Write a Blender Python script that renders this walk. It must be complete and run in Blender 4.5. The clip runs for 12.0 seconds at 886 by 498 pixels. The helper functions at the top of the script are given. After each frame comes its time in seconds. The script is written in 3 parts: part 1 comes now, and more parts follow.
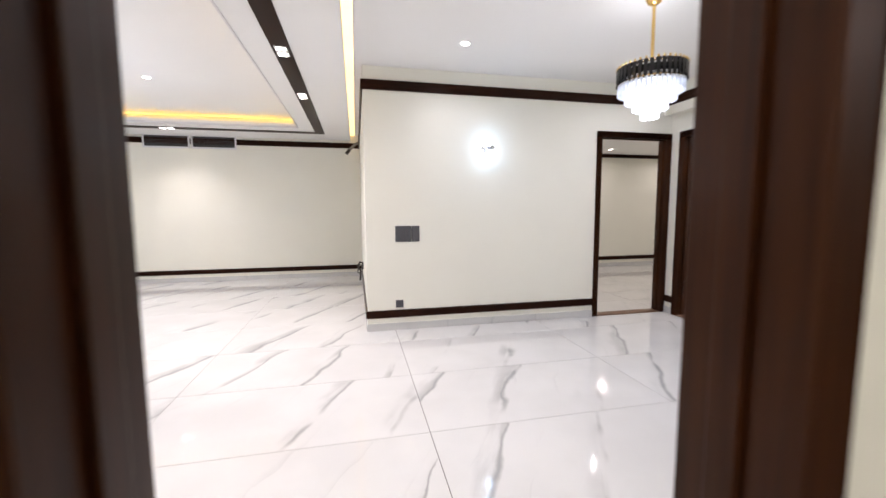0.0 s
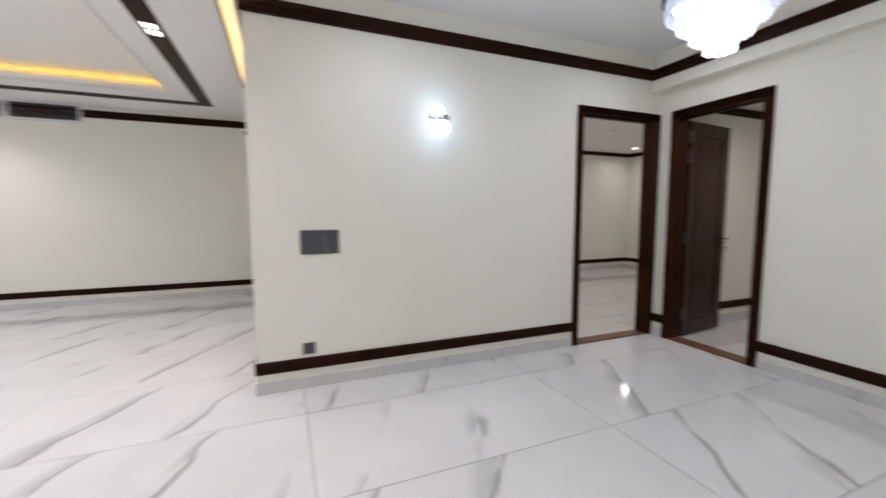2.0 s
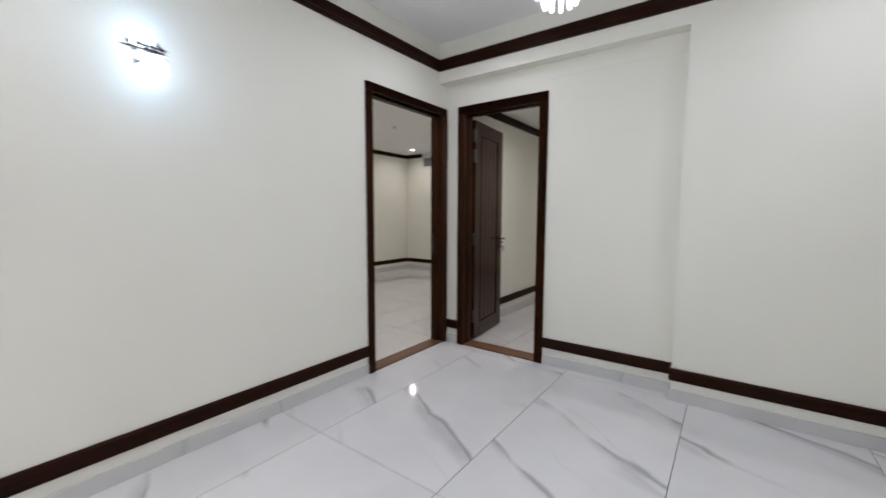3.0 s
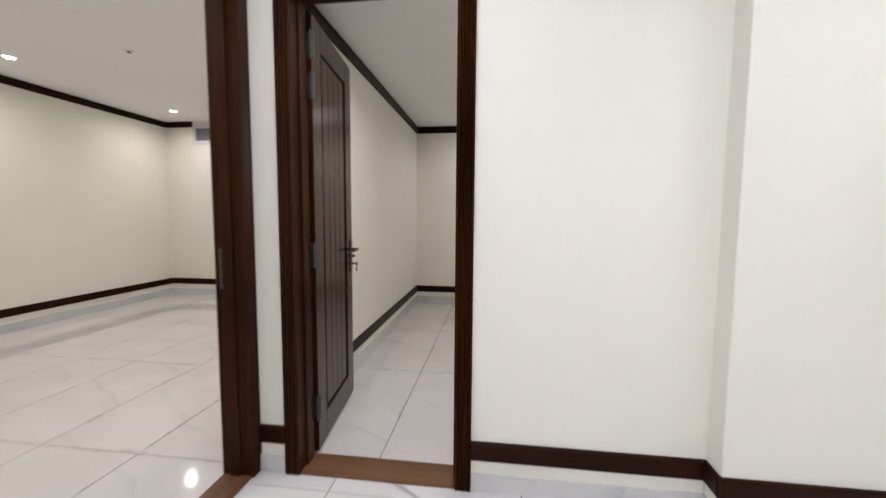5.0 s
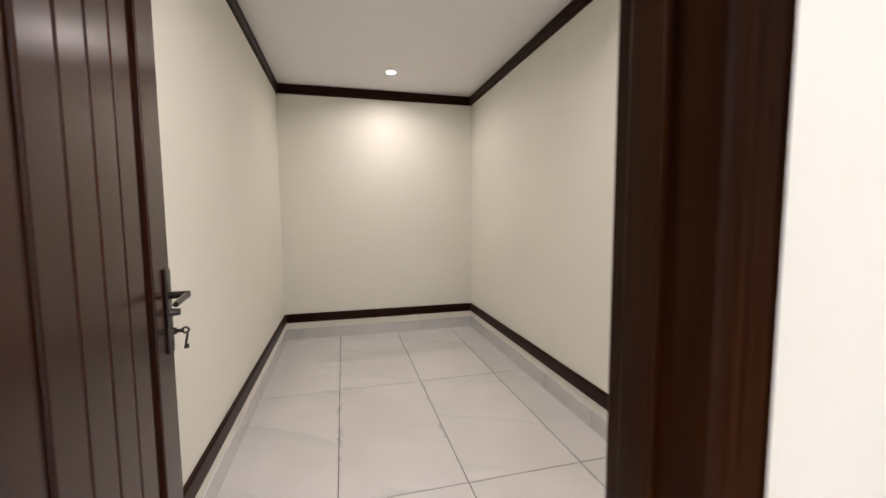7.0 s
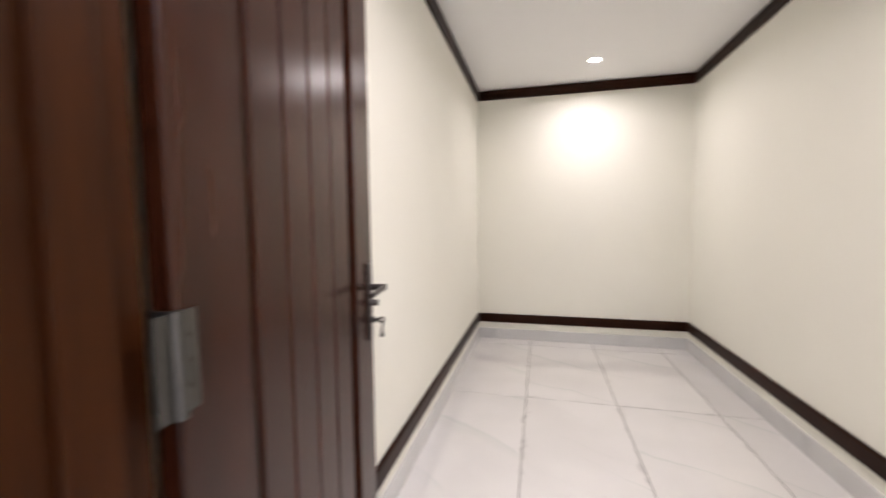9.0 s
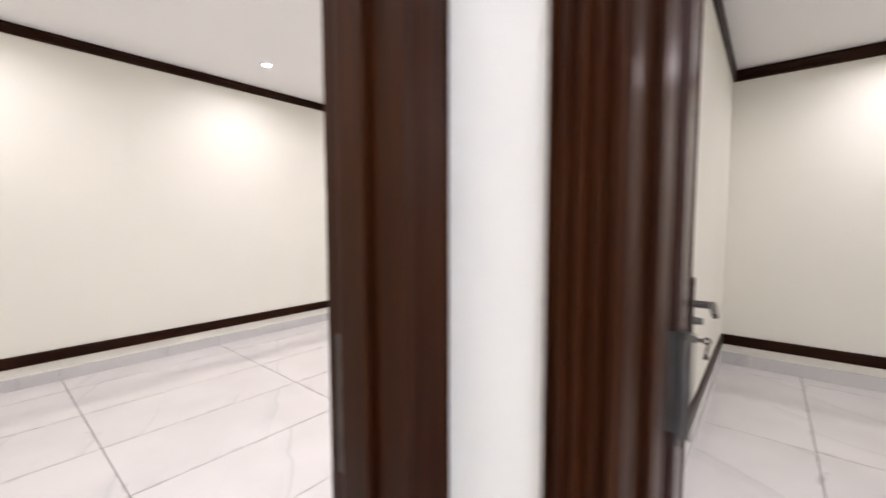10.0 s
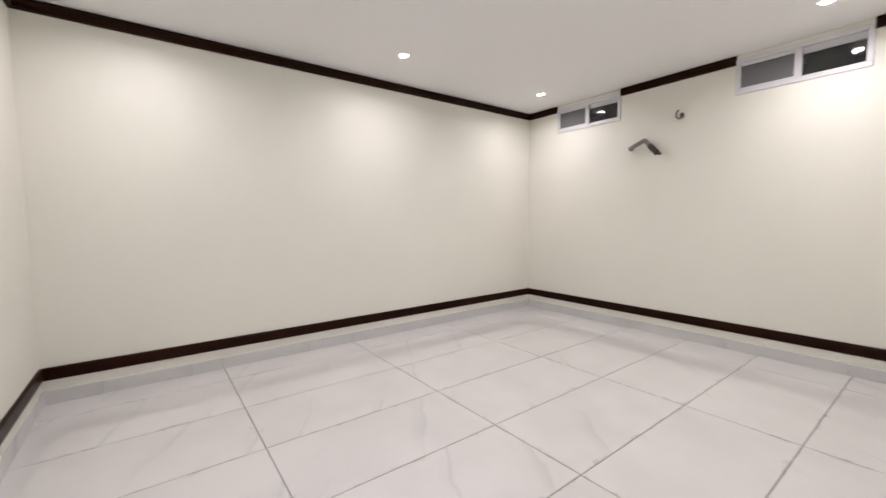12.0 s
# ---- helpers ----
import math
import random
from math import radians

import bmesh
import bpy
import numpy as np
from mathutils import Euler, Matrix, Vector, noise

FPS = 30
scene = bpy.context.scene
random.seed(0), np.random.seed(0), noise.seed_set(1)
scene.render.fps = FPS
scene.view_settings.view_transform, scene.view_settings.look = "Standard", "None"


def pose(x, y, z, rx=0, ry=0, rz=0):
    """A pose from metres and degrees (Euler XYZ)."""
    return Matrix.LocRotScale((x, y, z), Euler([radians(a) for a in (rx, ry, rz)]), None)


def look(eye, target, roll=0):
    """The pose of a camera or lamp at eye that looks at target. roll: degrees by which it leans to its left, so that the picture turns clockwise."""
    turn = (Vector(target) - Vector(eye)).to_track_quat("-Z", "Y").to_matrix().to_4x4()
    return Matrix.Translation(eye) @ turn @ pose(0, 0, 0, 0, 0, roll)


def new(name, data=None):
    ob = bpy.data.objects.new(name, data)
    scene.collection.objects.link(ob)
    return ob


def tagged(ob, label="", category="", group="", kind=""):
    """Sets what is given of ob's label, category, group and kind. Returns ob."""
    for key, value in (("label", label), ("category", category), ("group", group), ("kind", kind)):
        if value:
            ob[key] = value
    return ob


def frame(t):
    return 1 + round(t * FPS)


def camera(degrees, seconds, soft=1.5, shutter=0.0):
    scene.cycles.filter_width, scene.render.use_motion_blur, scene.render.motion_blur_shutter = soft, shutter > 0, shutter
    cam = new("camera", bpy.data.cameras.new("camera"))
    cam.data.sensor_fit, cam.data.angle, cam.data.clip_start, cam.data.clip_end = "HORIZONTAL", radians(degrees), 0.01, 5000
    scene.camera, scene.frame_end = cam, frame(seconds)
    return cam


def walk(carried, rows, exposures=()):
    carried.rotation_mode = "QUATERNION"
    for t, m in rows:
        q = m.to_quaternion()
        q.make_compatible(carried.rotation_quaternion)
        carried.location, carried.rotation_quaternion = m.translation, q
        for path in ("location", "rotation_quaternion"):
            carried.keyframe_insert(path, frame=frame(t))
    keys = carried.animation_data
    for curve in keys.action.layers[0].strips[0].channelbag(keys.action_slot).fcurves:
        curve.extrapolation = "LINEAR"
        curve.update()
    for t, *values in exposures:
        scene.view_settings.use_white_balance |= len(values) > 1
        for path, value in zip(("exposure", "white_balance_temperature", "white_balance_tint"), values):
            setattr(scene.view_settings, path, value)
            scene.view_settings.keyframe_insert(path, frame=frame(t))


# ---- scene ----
cam = camera(97.0, 12.0, shutter=0.5)
PATH = [
    (0, (-4.125, -4.553, 1.395), (-3.696, -2.609, 1.204), -0.3),
    (0.5, (-4.043, -4.2, 1.391), (-3.743, -2.23, 1.216), -0.3),
    (1, (-4.004, -3.856, 1.406), (-3.874, -1.867, 1.231), -0.4),
    (1.5, (-3.963, -3.512, 1.368), (-3.736, -1.532, 1.201), -0.2),
    (2, (-3.802, -3.138, 1.357), (-3.051, -1.294, 1.174), -0.1),
    (2.5, (-3.553, -2.784, 1.333), (-2.301, -1.234, 1.155), 0.0),
    (3, (-3.327, -2.404, 1.348), (-1.72, -1.227, 1.17), 0.2),
    (5, (-1.771, -1.178, 1.292), (0.205, -0.921, 1.128), 0.4),
    (5.5, (-1.368, -0.94, 1.3), (0.625, -0.937, 1.13), 0.2),
    (6, (-0.948, -0.793, 1.292), (1.03, -1.041, 1.13), 0.6),
    (6.5, (-0.58, -0.653, 1.28), (1.35, -1.151, 1.113), -0.4),
    (8.5, (-0.1, -0.642, 1.253), (1.891, -0.758, 1.106), -0.8),
    (9, (-0.205, -0.678, 1.255), (1.732, -0.199, 1.113), -0.6),
    (9.5, (-0.298, -0.547, 1.266), (1.429, 0.453, 1.127), -0.3),
    (10, (-0.385, -0.331, 1.287), (1.151, 0.942, 1.147), -0.1),
    (10.5, (-0.417, -0.131, 1.322), (1.035, 1.236, 1.163), -0.5),
    (11, (-0.394, 0.021, 1.326), (1.012, 1.435, 1.166), -0.5),
    (11.5, (-0.373, 0.123, 1.316), (0.943, 1.62, 1.155), -0.7),
    (12, (-0.441, 0.237, 1.276), (0.756, 1.832, 1.127), -0.5),
]
EXPOSURES = [(0.0, 0.60, 6500, 16), (0.5, 0.38, 6450, 15), (1.0, 0.14, 6350, 15), (2.5, 0.14, 6300, 14), (3.2, 0.34, 6150, 12), (5.0, 0.86, 6350, 15), (5.5, 1.0, 6400, 16),
             (6.7, 1.12, 6600, 17), (8.3, 1.68, 6700, 19), (9.0, 1.74, 6300, 18), (9.5, 1.70, 6000, 18), (10.5, 1.46, 6250, 20), (11.0, 1.38, 6300, 20), (12.0, 1.16, 6100, 17)]
walk(cam, [(t, look(eye, target, roll)) for t, eye, target, roll in PATH], EXPOSURES)

# ---- world: night outside ----
world = bpy.data.worlds.new("night")
scene.world = world
world.use_nodes = True
world.node_tree.nodes["Background"].inputs[0].default_value = (0.02, 0.025, 0.035, 1)
world.node_tree.nodes["Background"].inputs[1].default_value = 0.3

COOL = (0.90, 0.925, 1.0)
NEUTRAL = (1.0, 0.955, 0.945)
LIVING_WHITE = (1.0, 0.945, 0.915)
HALL_WHITE = (0.91, 0.91, 1.0)
WARM = (1.0, 0.922, 0.872)


def spot(x, y, z, power, color, degrees=165, blend=1.0):
    data = bpy.data.lights.new("downlight_lamp", "SPOT")
    data.energy, data.color, data.spot_size, data.spot_blend, data.shadow_soft_size = power, color, radians(degrees), blend, 0.045
    new("downlight_lamp", data).matrix_world = pose(x, y, z)


def disc_lamp(x, y, z, power, color):
    data = bpy.data.lights.new("downlight_lamp", "AREA")
    data.shape, data.size, data.energy, data.color = "DISK", 0.08, power, color
    data.spread = radians(160)
    new("downlight_lamp", data).matrix_world = pose(x, y, z)


def point(x, y, z, power, color, radius=0.05):
    data = bpy.data.lights.new("point_lamp", "POINT")
    data.energy, data.color, data.shadow_soft_size = power, color, radius
    new("point_lamp", data).matrix_world = pose(x, y, z)


HALL_POWER, LIVING_POWER, ROOM_POWER, STORE_POWER = 20.5, 60, 4.5, 5.9
DOWN_HALL = [(-3.06, -0.77), (-0.80, -0.74), (-3.06, -3.0), (-0.80, -3.0)]
DOWN_LIVING = [(-6.66, 1.26), (-8.55, 1.27), (-6.67, -1.4), (-8.56, -1.4)]
DOWN_ROOM = [(x, y) for x in (-0.42, 1.485, 3.39) for y in (0.894, 3.37)]
DOWN_STORE = [(3.36, -1.11), (0.75, -1.11)]
WOOD_PAIRS = [(-4.76, -3.3), (-4.76, -1.9), (-4.76, -0.5), (-4.76, 0.95), (-7.36, 3.45)]
CEIL_HALL, CEIL_SOFFIT, CEIL_TRAY, CEIL_ROOM, CEIL_STORE = 3.0, 2.9, 3.10, 2.762, 2.583
for x, y in DOWN_HALL:
    spot(x, y, CEIL_HALL - 0.03, HALL_POWER, HALL_WHITE)
for x, y in DOWN_LIVING:
    spot(x, y, CEIL_TRAY - 0.03, LIVING_POWER, LIVING_WHITE)
for x, y in WOOD_PAIRS:
    spot(x, y, CEIL_SOFFIT - 0.03, 52, WARM, 120)
for x, y in DOWN_ROOM:
    disc_lamp(x, y, CEIL_ROOM - 0.02, ROOM_POWER * (0.82 if y > 2 else 1.08), WARM)
for x, y in DOWN_STORE:
    disc_lamp(x, y, CEIL_STORE - 0.02, STORE_POWER * (0.60 if x > 2 else 1.16), WARM)
CHAND_HALL, CHAND_LIVING = (-1.9, -1.87), (-7.62, 0.44)
point(*CHAND_HALL, 2.02, 11, COOL, 0.12)
point(*CHAND_HALL, 2.62, 3, COOL, 0.08)
point(*CHAND_LIVING, 2.0, 34, COOL, 0.2)
point(*CHAND_LIVING, 2.78, 2.6, (0.42, 0.72, 1.0), 0.12)
# unseen lamp added in the lobby to brighten the right entry jamb
point(-5.2, -5.6, 2.3, 24, NEUTRAL, 0.1)


# ---- materials ----
def nodes_of(name):
    m = bpy.data.materials.new(name)
    m.use_nodes = True
    t = m.node_tree
    return m, t.nodes, t.links, t.nodes["Principled BSDF"]


def paint(name, color, rough=0.6, var=0.04, bump=0.02, scale=1.2):
    m, n, l, b = nodes_of(name)
    co = n.new("ShaderNodeTexCoord")
    a = n.new("ShaderNodeTexNoise")
    a.inputs["Scale"].default_value, a.inputs["Detail"].default_value = scale, 5
    l.new(co.outputs["Object"], a.inputs["Vector"])
    ramp = n.new("ShaderNodeMixRGB")
    ramp.inputs[1].default_value = (*[c * (1 - var) for c in color], 1)
    ramp.inputs[2].default_value = (*[min(1, c * (1 + var)) for c in color], 1)
    l.new(a.outputs["Fac"], ramp.inputs[0])
    l.new(ramp.outputs[0], b.inputs["Base Color"])
    g = n.new("ShaderNodeTexNoise")
    g.inputs["Scale"].default_value, g.inputs["Detail"].default_value = 140, 3
    l.new(co.outputs["Object"], g.inputs["Vector"])
    bm_ = n.new("ShaderNodeBump")
    bm_.inputs["Strength"].default_value, bm_.inputs["Distance"].default_value = bump * 4, 0.002
    l.new(g.outputs["Fac"], bm_.inputs["Height"])
    l.new(bm_.outputs[0], b.inputs["Normal"])
    b.inputs["Roughness"].default_value = rough
    return m


def marble(name, base, vein, amount, rough, spacing, bold=1.0, grime=0.0):
    """Polished porcelain: long slanting veins, sharp on one edge and feathered on the other, each tile its own cut."""
    m, n, l, b = nodes_of(name)

    def value(v, socket):
        if isinstance(v, (int, float)):
            socket.default_value = v
        else:
            l.new(v, socket)

    def calc(op, *args):
        k = n.new("ShaderNodeMath")
        k.operation = op
        for i, v in enumerate(args):
            value(v, k.inputs[i])
        return k.outputs[0]

    def ranged(v, lo, hi, a, c, smooth=True):
        r = n.new("ShaderNodeMapRange")
        r.interpolation_type = "SMOOTHSTEP" if smooth else "LINEAR"
        value(v, r.inputs["Value"])
        for key, w in (("From Min", lo), ("From Max", hi), ("To Min", a), ("To Max", c)):
            value(w, r.inputs[key])
        return r.outputs[0]

    geo = n.new("ShaderNodeNewGeometry")
    info = n.new("ShaderNodeObjectInfo")
    comb = n.new("ShaderNodeCombineXYZ")
    comb.inputs[0].default_value, comb.inputs[1].default_value, comb.inputs[2].default_value = 3.0, 5.0, 40.0
    shift = n.new("ShaderNodeVectorMath")
    shift.operation = "SCALE"
    l.new(comb.outputs[0], shift.inputs[0])
    l.new(info.outputs["Random"], shift.inputs["Scale"])
    add = n.new("ShaderNodeVectorMath")
    l.new(geo.outputs["Position"], add.inputs[0])
    l.new(shift.outputs[0], add.inputs[1])
    turn = n.new("ShaderNodeVectorRotate")
    turn.rotation_type = "Z_AXIS"
    turn.inputs["Angle"].default_value = radians(-62)
    l.new(add.outputs[0], turn.inputs["Vector"])
    place = turn.outputs[0]
    split = n.new("ShaderNodeSeparateXYZ")
    l.new(place, split.inputs[0])

    def noise(sc, detail, seed, along=1.0):
        st = n.new("ShaderNodeVectorMath")
        st.operation = "MULTIPLY"
        st.inputs[1].default_value = (along, 1.0, 1.0)
        l.new(place, st.inputs[0])
        w = n.new("ShaderNodeTexNoise")
        w.noise_dimensions = "4D"
        w.inputs["W"].default_value, w.inputs["Scale"].default_value, w.inputs["Detail"].default_value = seed, sc, detail
        w.inputs["Roughness"].default_value = 0.55
        l.new(st.outputs[0], w.inputs["Vector"])
        return w.outputs["Fac"]

    def veins(gap, seed, core, feather, lo, hi, sway):
        d = calc("MULTIPLY_ADD", noise(0.75, 3.0, seed, 0.8), sway, calc("ADD", split.outputs[1], info_shift))
        d = calc("MULTIPLY_ADD", noise(6.0, 5.0, seed + 1, 0.6), 0.17 * sway, d)
        d = calc("WRAP", d, gap / 2, -gap / 2)
        swell = ranged(noise(1.6, 2.0, seed + 2, 0.7), 0.36, 0.66, 0.30, 1.0)
        wide, soft = calc("MULTIPLY", swell, core), calc("MULTIPLY", swell, feather)
        sharp = ranged(calc("ABSOLUTE", d), 0.0, wide, 1.0, 0.0)
        side = calc("MULTIPLY", calc("GREATER_THAN", d, 0.0), ranged(d, 0.0, soft, 0.75, 0.0, False))
        streak = ranged(noise(9.0, 5.0, seed + 3, 0.16), 0.38, 0.58, 0.10, 1.0)
        both = calc("MAXIMUM", sharp, calc("MULTIPLY", side, streak))
        return calc("MULTIPLY", both, ranged(noise(1.25, 3.0, seed + 5, 0.75), lo, hi, 0.0, 1.0))

    info_shift = calc("MULTIPLY", info.outputs["Random"], 7.3)
    total = calc("ADD", calc("MULTIPLY", veins(spacing, 1.0, 0.040 * bold, 0.17 * bold, 0.46, 0.55, 0.55), amount),
                 calc("MULTIPLY", veins(spacing * 0.61, 21.0, 0.006, 0.05, 0.48, 0.64, 0.6), amount * 0.28))
    mix = n.new("ShaderNodeMixRGB")
    mix.use_clamp = True
    mix.inputs[1].default_value, mix.inputs[2].default_value = (*base, 1), (*vein, 1)
    l.new(total, mix.inputs[0])
    cloud = n.new("ShaderNodeTexNoise")
    cloud.inputs["Scale"].default_value, cloud.inputs["Detail"].default_value = 2.0, 4
    l.new(add.outputs[0], cloud.inputs["Vector"])
    tint = n.new("ShaderNodeMixRGB")
    tint.blend_type = "MULTIPLY"
    tint.inputs[0].default_value = 1.0
    l.new(mix.outputs[0], tint.inputs[1])
    l.new(ranged(cloud.outputs["Fac"], 0.3, 0.7, 0.93, 1.0), tint.inputs[2])
    last = tint.outputs[0]
    if grime:
        # joint dirt smeared a little way onto the edges of some tiles
        co = n.new("ShaderNodeTexCoord")
        edge = n.new("ShaderNodeSeparateXYZ")
        l.new(co.outputs["Generated"], edge.inputs[0])
        near = [calc("MULTIPLY", calc("SUBTRACT", 0.5, calc("ABSOLUTE", calc("SUBTRACT", edge.outputs[k], 0.5))), size) for k, size in ((0, 1.195), (1, 0.607))]
        reach = ranged(noise(5.0, 4.0, 41.0), 0.44, 0.72, 0.004, 0.05)
        rim = ranged(calc("MINIMUM", near[0], near[1]), 0.0, reach, 1.0, 0.0)
        dirt = calc("MULTIPLY", calc("MULTIPLY", rim, ranged(noise(14.0, 5.0, 51.0), 0.42, 0.62, 0.0, 1.0)), grime)
        soil = n.new("ShaderNodeMixRGB")
        soil.inputs[2].default_value = (0.16, 0.155, 0.16, 1)
        l.new(dirt, soil.inputs[0])
        l.new(last, soil.inputs[1])
        last = soil.outputs[0]
    l.new(last, b.inputs["Base Color"])
    l.new(ranged(cloud.outputs["Fac"], 0.0, 1.0, rough * 0.6, rough * 1.5, False), b.inputs["Roughness"])
    b.inputs["IOR"].default_value = 1.5
    return m


def wood(name, dark, light, rough=0.3, along=2, gloss=0.2, coat=0.08):
    m, n, l, b = nodes_of(name)
    co = n.new("ShaderNodeTexCoord")
    st = n.new("ShaderNodeVectorMath")
    st.operation = "MULTIPLY"
    k = [42.0, 42.0, 42.0]
    k[along] = 1.6
    st.inputs[1].default_value = k
    l.new(co.outputs["Object"], st.inputs[0])
    a = n.new("ShaderNodeTexNoise")
    a.inputs["Scale"].default_value, a.inputs["Detail"].default_value, a.inputs["Distortion"].default_value = 1.0, 5, 0.6
    l.new(st.outputs[0], a.inputs["Vector"])
    big = n.new("ShaderNodeTexNoise")
    big.inputs["Scale"].default_value = 1.7
    l.new(co.outputs["Object"], big.inputs["Vector"])
    av = n.new("ShaderNodeMath")
    av.operation = "MULTIPLY_ADD"
    av.inputs[1].default_value, av.inputs[2].default_value = 0.6, 0.0
    l.new(a.outputs["Fac"], av.inputs[0])
    av2 = n.new("ShaderNodeMath")
    av2.operation = "MULTIPLY_ADD"
    av2.inputs[1].default_value = 0.4
    l.new(big.outputs["Fac"], av2.inputs[0])
    l.new(av.outputs[0], av2.inputs[2])
    r = n.new("ShaderNodeValToRGB")
    r.color_ramp.elements[0].position, r.color_ramp.elements[1].position = 0.3, 0.72
    r.color_ramp.elements[0].color, r.color_ramp.elements[1].color = (*dark, 1), (*light, 1)
    l.new(av2.outputs[0], r.inputs[0])
    l.new(r.outputs[0], b.inputs["Base Color"])
    bu = n.new("ShaderNodeBump")
    bu.inputs["Strength"].default_value, bu.inputs["Distance"].default_value = 0.12, 0.001
    l.new(a.outputs["Fac"], bu.inputs["Height"])
    l.new(bu.outputs[0], b.inputs["Normal"])
    b.inputs["Roughness"].default_value = rough
    b.inputs["Specular IOR Level"].default_value = gloss
    b.inputs["Coat Weight"].default_value, b.inputs["Coat Roughness"].default_value = coat, 0.24
    return m


def metal(name, color, rough):
    m, n, l, b = nodes_of(name)
    co = n.new("ShaderNodeTexCoord")
    a = n.new("ShaderNodeTexNoise")
    a.inputs["Scale"].default_value = 60
    l.new(co.outputs["Object"], a.inputs["Vector"])
    r = n.new("ShaderNodeMapRange")
    r.inputs["To Min"].default_value, r.inputs["To Max"].default_value = rough * 0.7, rough * 1.4
    l.new(a.outputs["Fac"], r.inputs["Value"])
    l.new(r.outputs[0], b.inputs["Roughness"])
    b.inputs["Base Color"].default_value, b.inputs["Metallic"].default_value = (*color, 1), 1
    return m


def glow(name, color, strength):
    m, n, l, b = nodes_of(name)
    b.inputs["Base Color"].default_value = (0.9, 0.9, 0.9, 1)
    b.inputs["Emission Color"].default_value, b.inputs["Emission Strength"].default_value = (*color, 1), strength
    return m


def glassy(name, tint, rough=0.02, ior=1.5):
    m, n, l, b = nodes_of(name)
    b.inputs["Base Color"].default_value = (*tint, 1)
    b.inputs["Roughness"].default_value, b.inputs["IOR"].default_value = rough, ior
    b.inputs["Transmission Weight"].default_value = 1.0
    return m


def frosted(name):
    m, n, l, b = nodes_of(name)
    tr = n.new("ShaderNodeBsdfTranslucent")
    tr.inputs["Color"].default_value = (0.93, 0.96, 1.0, 1)
    mix = n.new("ShaderNodeMixShader")
    mix.inputs[0].default_value = 0.45
    b.inputs["Base Color"].default_value, b.inputs["Roughness"].default_value = (0.9, 0.93, 1.0, 1), 0.05
    l.new(tr.outputs[0], mix.inputs[1])
    l.new(b.outputs[0], mix.inputs[2])
    l.new(mix.outputs[0], n["Material Output"].inputs["Surface"])
    return m


WALL = paint("cream_wall_paint", (0.84, 0.832, 0.748), 0.55)
CEIL = paint("white_ceiling_paint", (0.87, 0.87, 0.86), 0.75, 0.02)
HALL_TILE = marble("veined_marble_tile", (0.73, 0.73, 0.735), (0.17, 0.175, 0.19), 0.60, 0.07, 0.62)
ROOM_TILE = marble("pale_marble_tile", (0.74, 0.725, 0.71), (0.30, 0.40, 0.36), 0.20, 0.07, 0.5, 0.6, 0.36)
SKIRT = marble("skirting_tile", (0.64, 0.64, 0.635), (0.40, 0.41, 0.43), 0.4, 0.16, 0.5)
GROUT = paint("grey_grout", (0.15, 0.145, 0.14), 0.8)
WOOD_V = wood("walnut_upright", (0.011, 0.0030, 0.0008), (0.054, 0.0156, 0.0038), 0.36, 2, 0.10, 0.03)
WOOD_DOOR = wood("varnished_door_walnut", (0.014, 0.0034, 0.0013), (0.046, 0.0118, 0.0044), 0.26, 2, 0.28, 0.07)
WOOD_DOOR_X = wood("varnished_door_walnut_cross", (0.014, 0.0034, 0.0013), (0.046, 0.0118, 0.0044), 0.26, 0, 0.28, 0.07)
WOOD_X = wood("walnut_lengthwise", (0.010, 0.0030, 0.0014), (0.032, 0.0095, 0.0040), 0.33, 0, 0.08, 0.02)
WOOD_Y = wood("walnut_crosswise", (0.010, 0.0030, 0.0014), (0.032, 0.0095, 0.0040), 0.33, 1, 0.08, 0.02)
SILL_WOOD = wood("reddish_threshold_wood", (0.10, 0.045, 0.022), (0.22, 0.105, 0.055), 0.35, 0)
SILL_WOOD_Y = wood("reddish_threshold_wood_cross", (0.10, 0.045, 0.022), (0.22, 0.105, 0.055), 0.35, 1)
STEEL = metal("brushed_steel", (0.11, 0.105, 0.098), 0.45)
BLACK_METAL = metal("dark_bronze", (0.08, 0.07, 0.065), 0.3)
CHROME = metal("chrome", (0.75, 0.75, 0.77), 0.08)
GOLD = metal("gold", (0.83, 0.56, 0.20), 0.2)
ALU = paint("white_aluminium", (0.72, 0.72, 0.74), 0.35, 0.02)
GREY_PLASTIC = paint("dark_grey_plastic", (0.075, 0.075, 0.085), 0.35, 0.05)
# black colour for the shade inside openings that are not cut
BLACK = paint("painted_gap_dark", (0.015, 0.015, 0.016), 0.6)
MESH = paint("grey_insect_mesh", (0.17, 0.17, 0.18), 0.8)
PIPE = paint("dusty_grey_pipe", (0.22, 0.21, 0.19), 0.6, 0.3)
WHITE_PLASTIC = paint("white_plastic", (0.8, 0.8, 0.8), 0.4, 0.02)
GLASS = glassy("window_glass", (0.9, 0.93, 0.93))
DARK_GLASS = glassy("smoked_glass", (0.03, 0.03, 0.035), 0.05)
SMOKE_BAR = paint("smoked_black_crystal", (0.012, 0.012, 0.015), 0.06, 0.1, 0.0)
CRYSTAL = frosted("lit_crystal")
BULB = glow("chandelier_bulb", (0.86, 0.93, 1.0), 1.15)
SCONCE_BULB = glow("sconce_bulb", (0.80, 0.91, 1.0), 3.2)
DISC = glow("downlight_disc", (1.0, 0.95, 0.88), 14)
DISC_WARM = glow("warm_downlight_disc", (1.0, 0.92, 0.80), 14)
LED = glow("amber_led_strip", (1.0, 0.58, 0.10), 7)
# emission in place of amber light falling inside the ceiling slot
SLOT_GLOW = glow("amber_slot_glow", (1.0, 0.66, 0.24), 1.3)
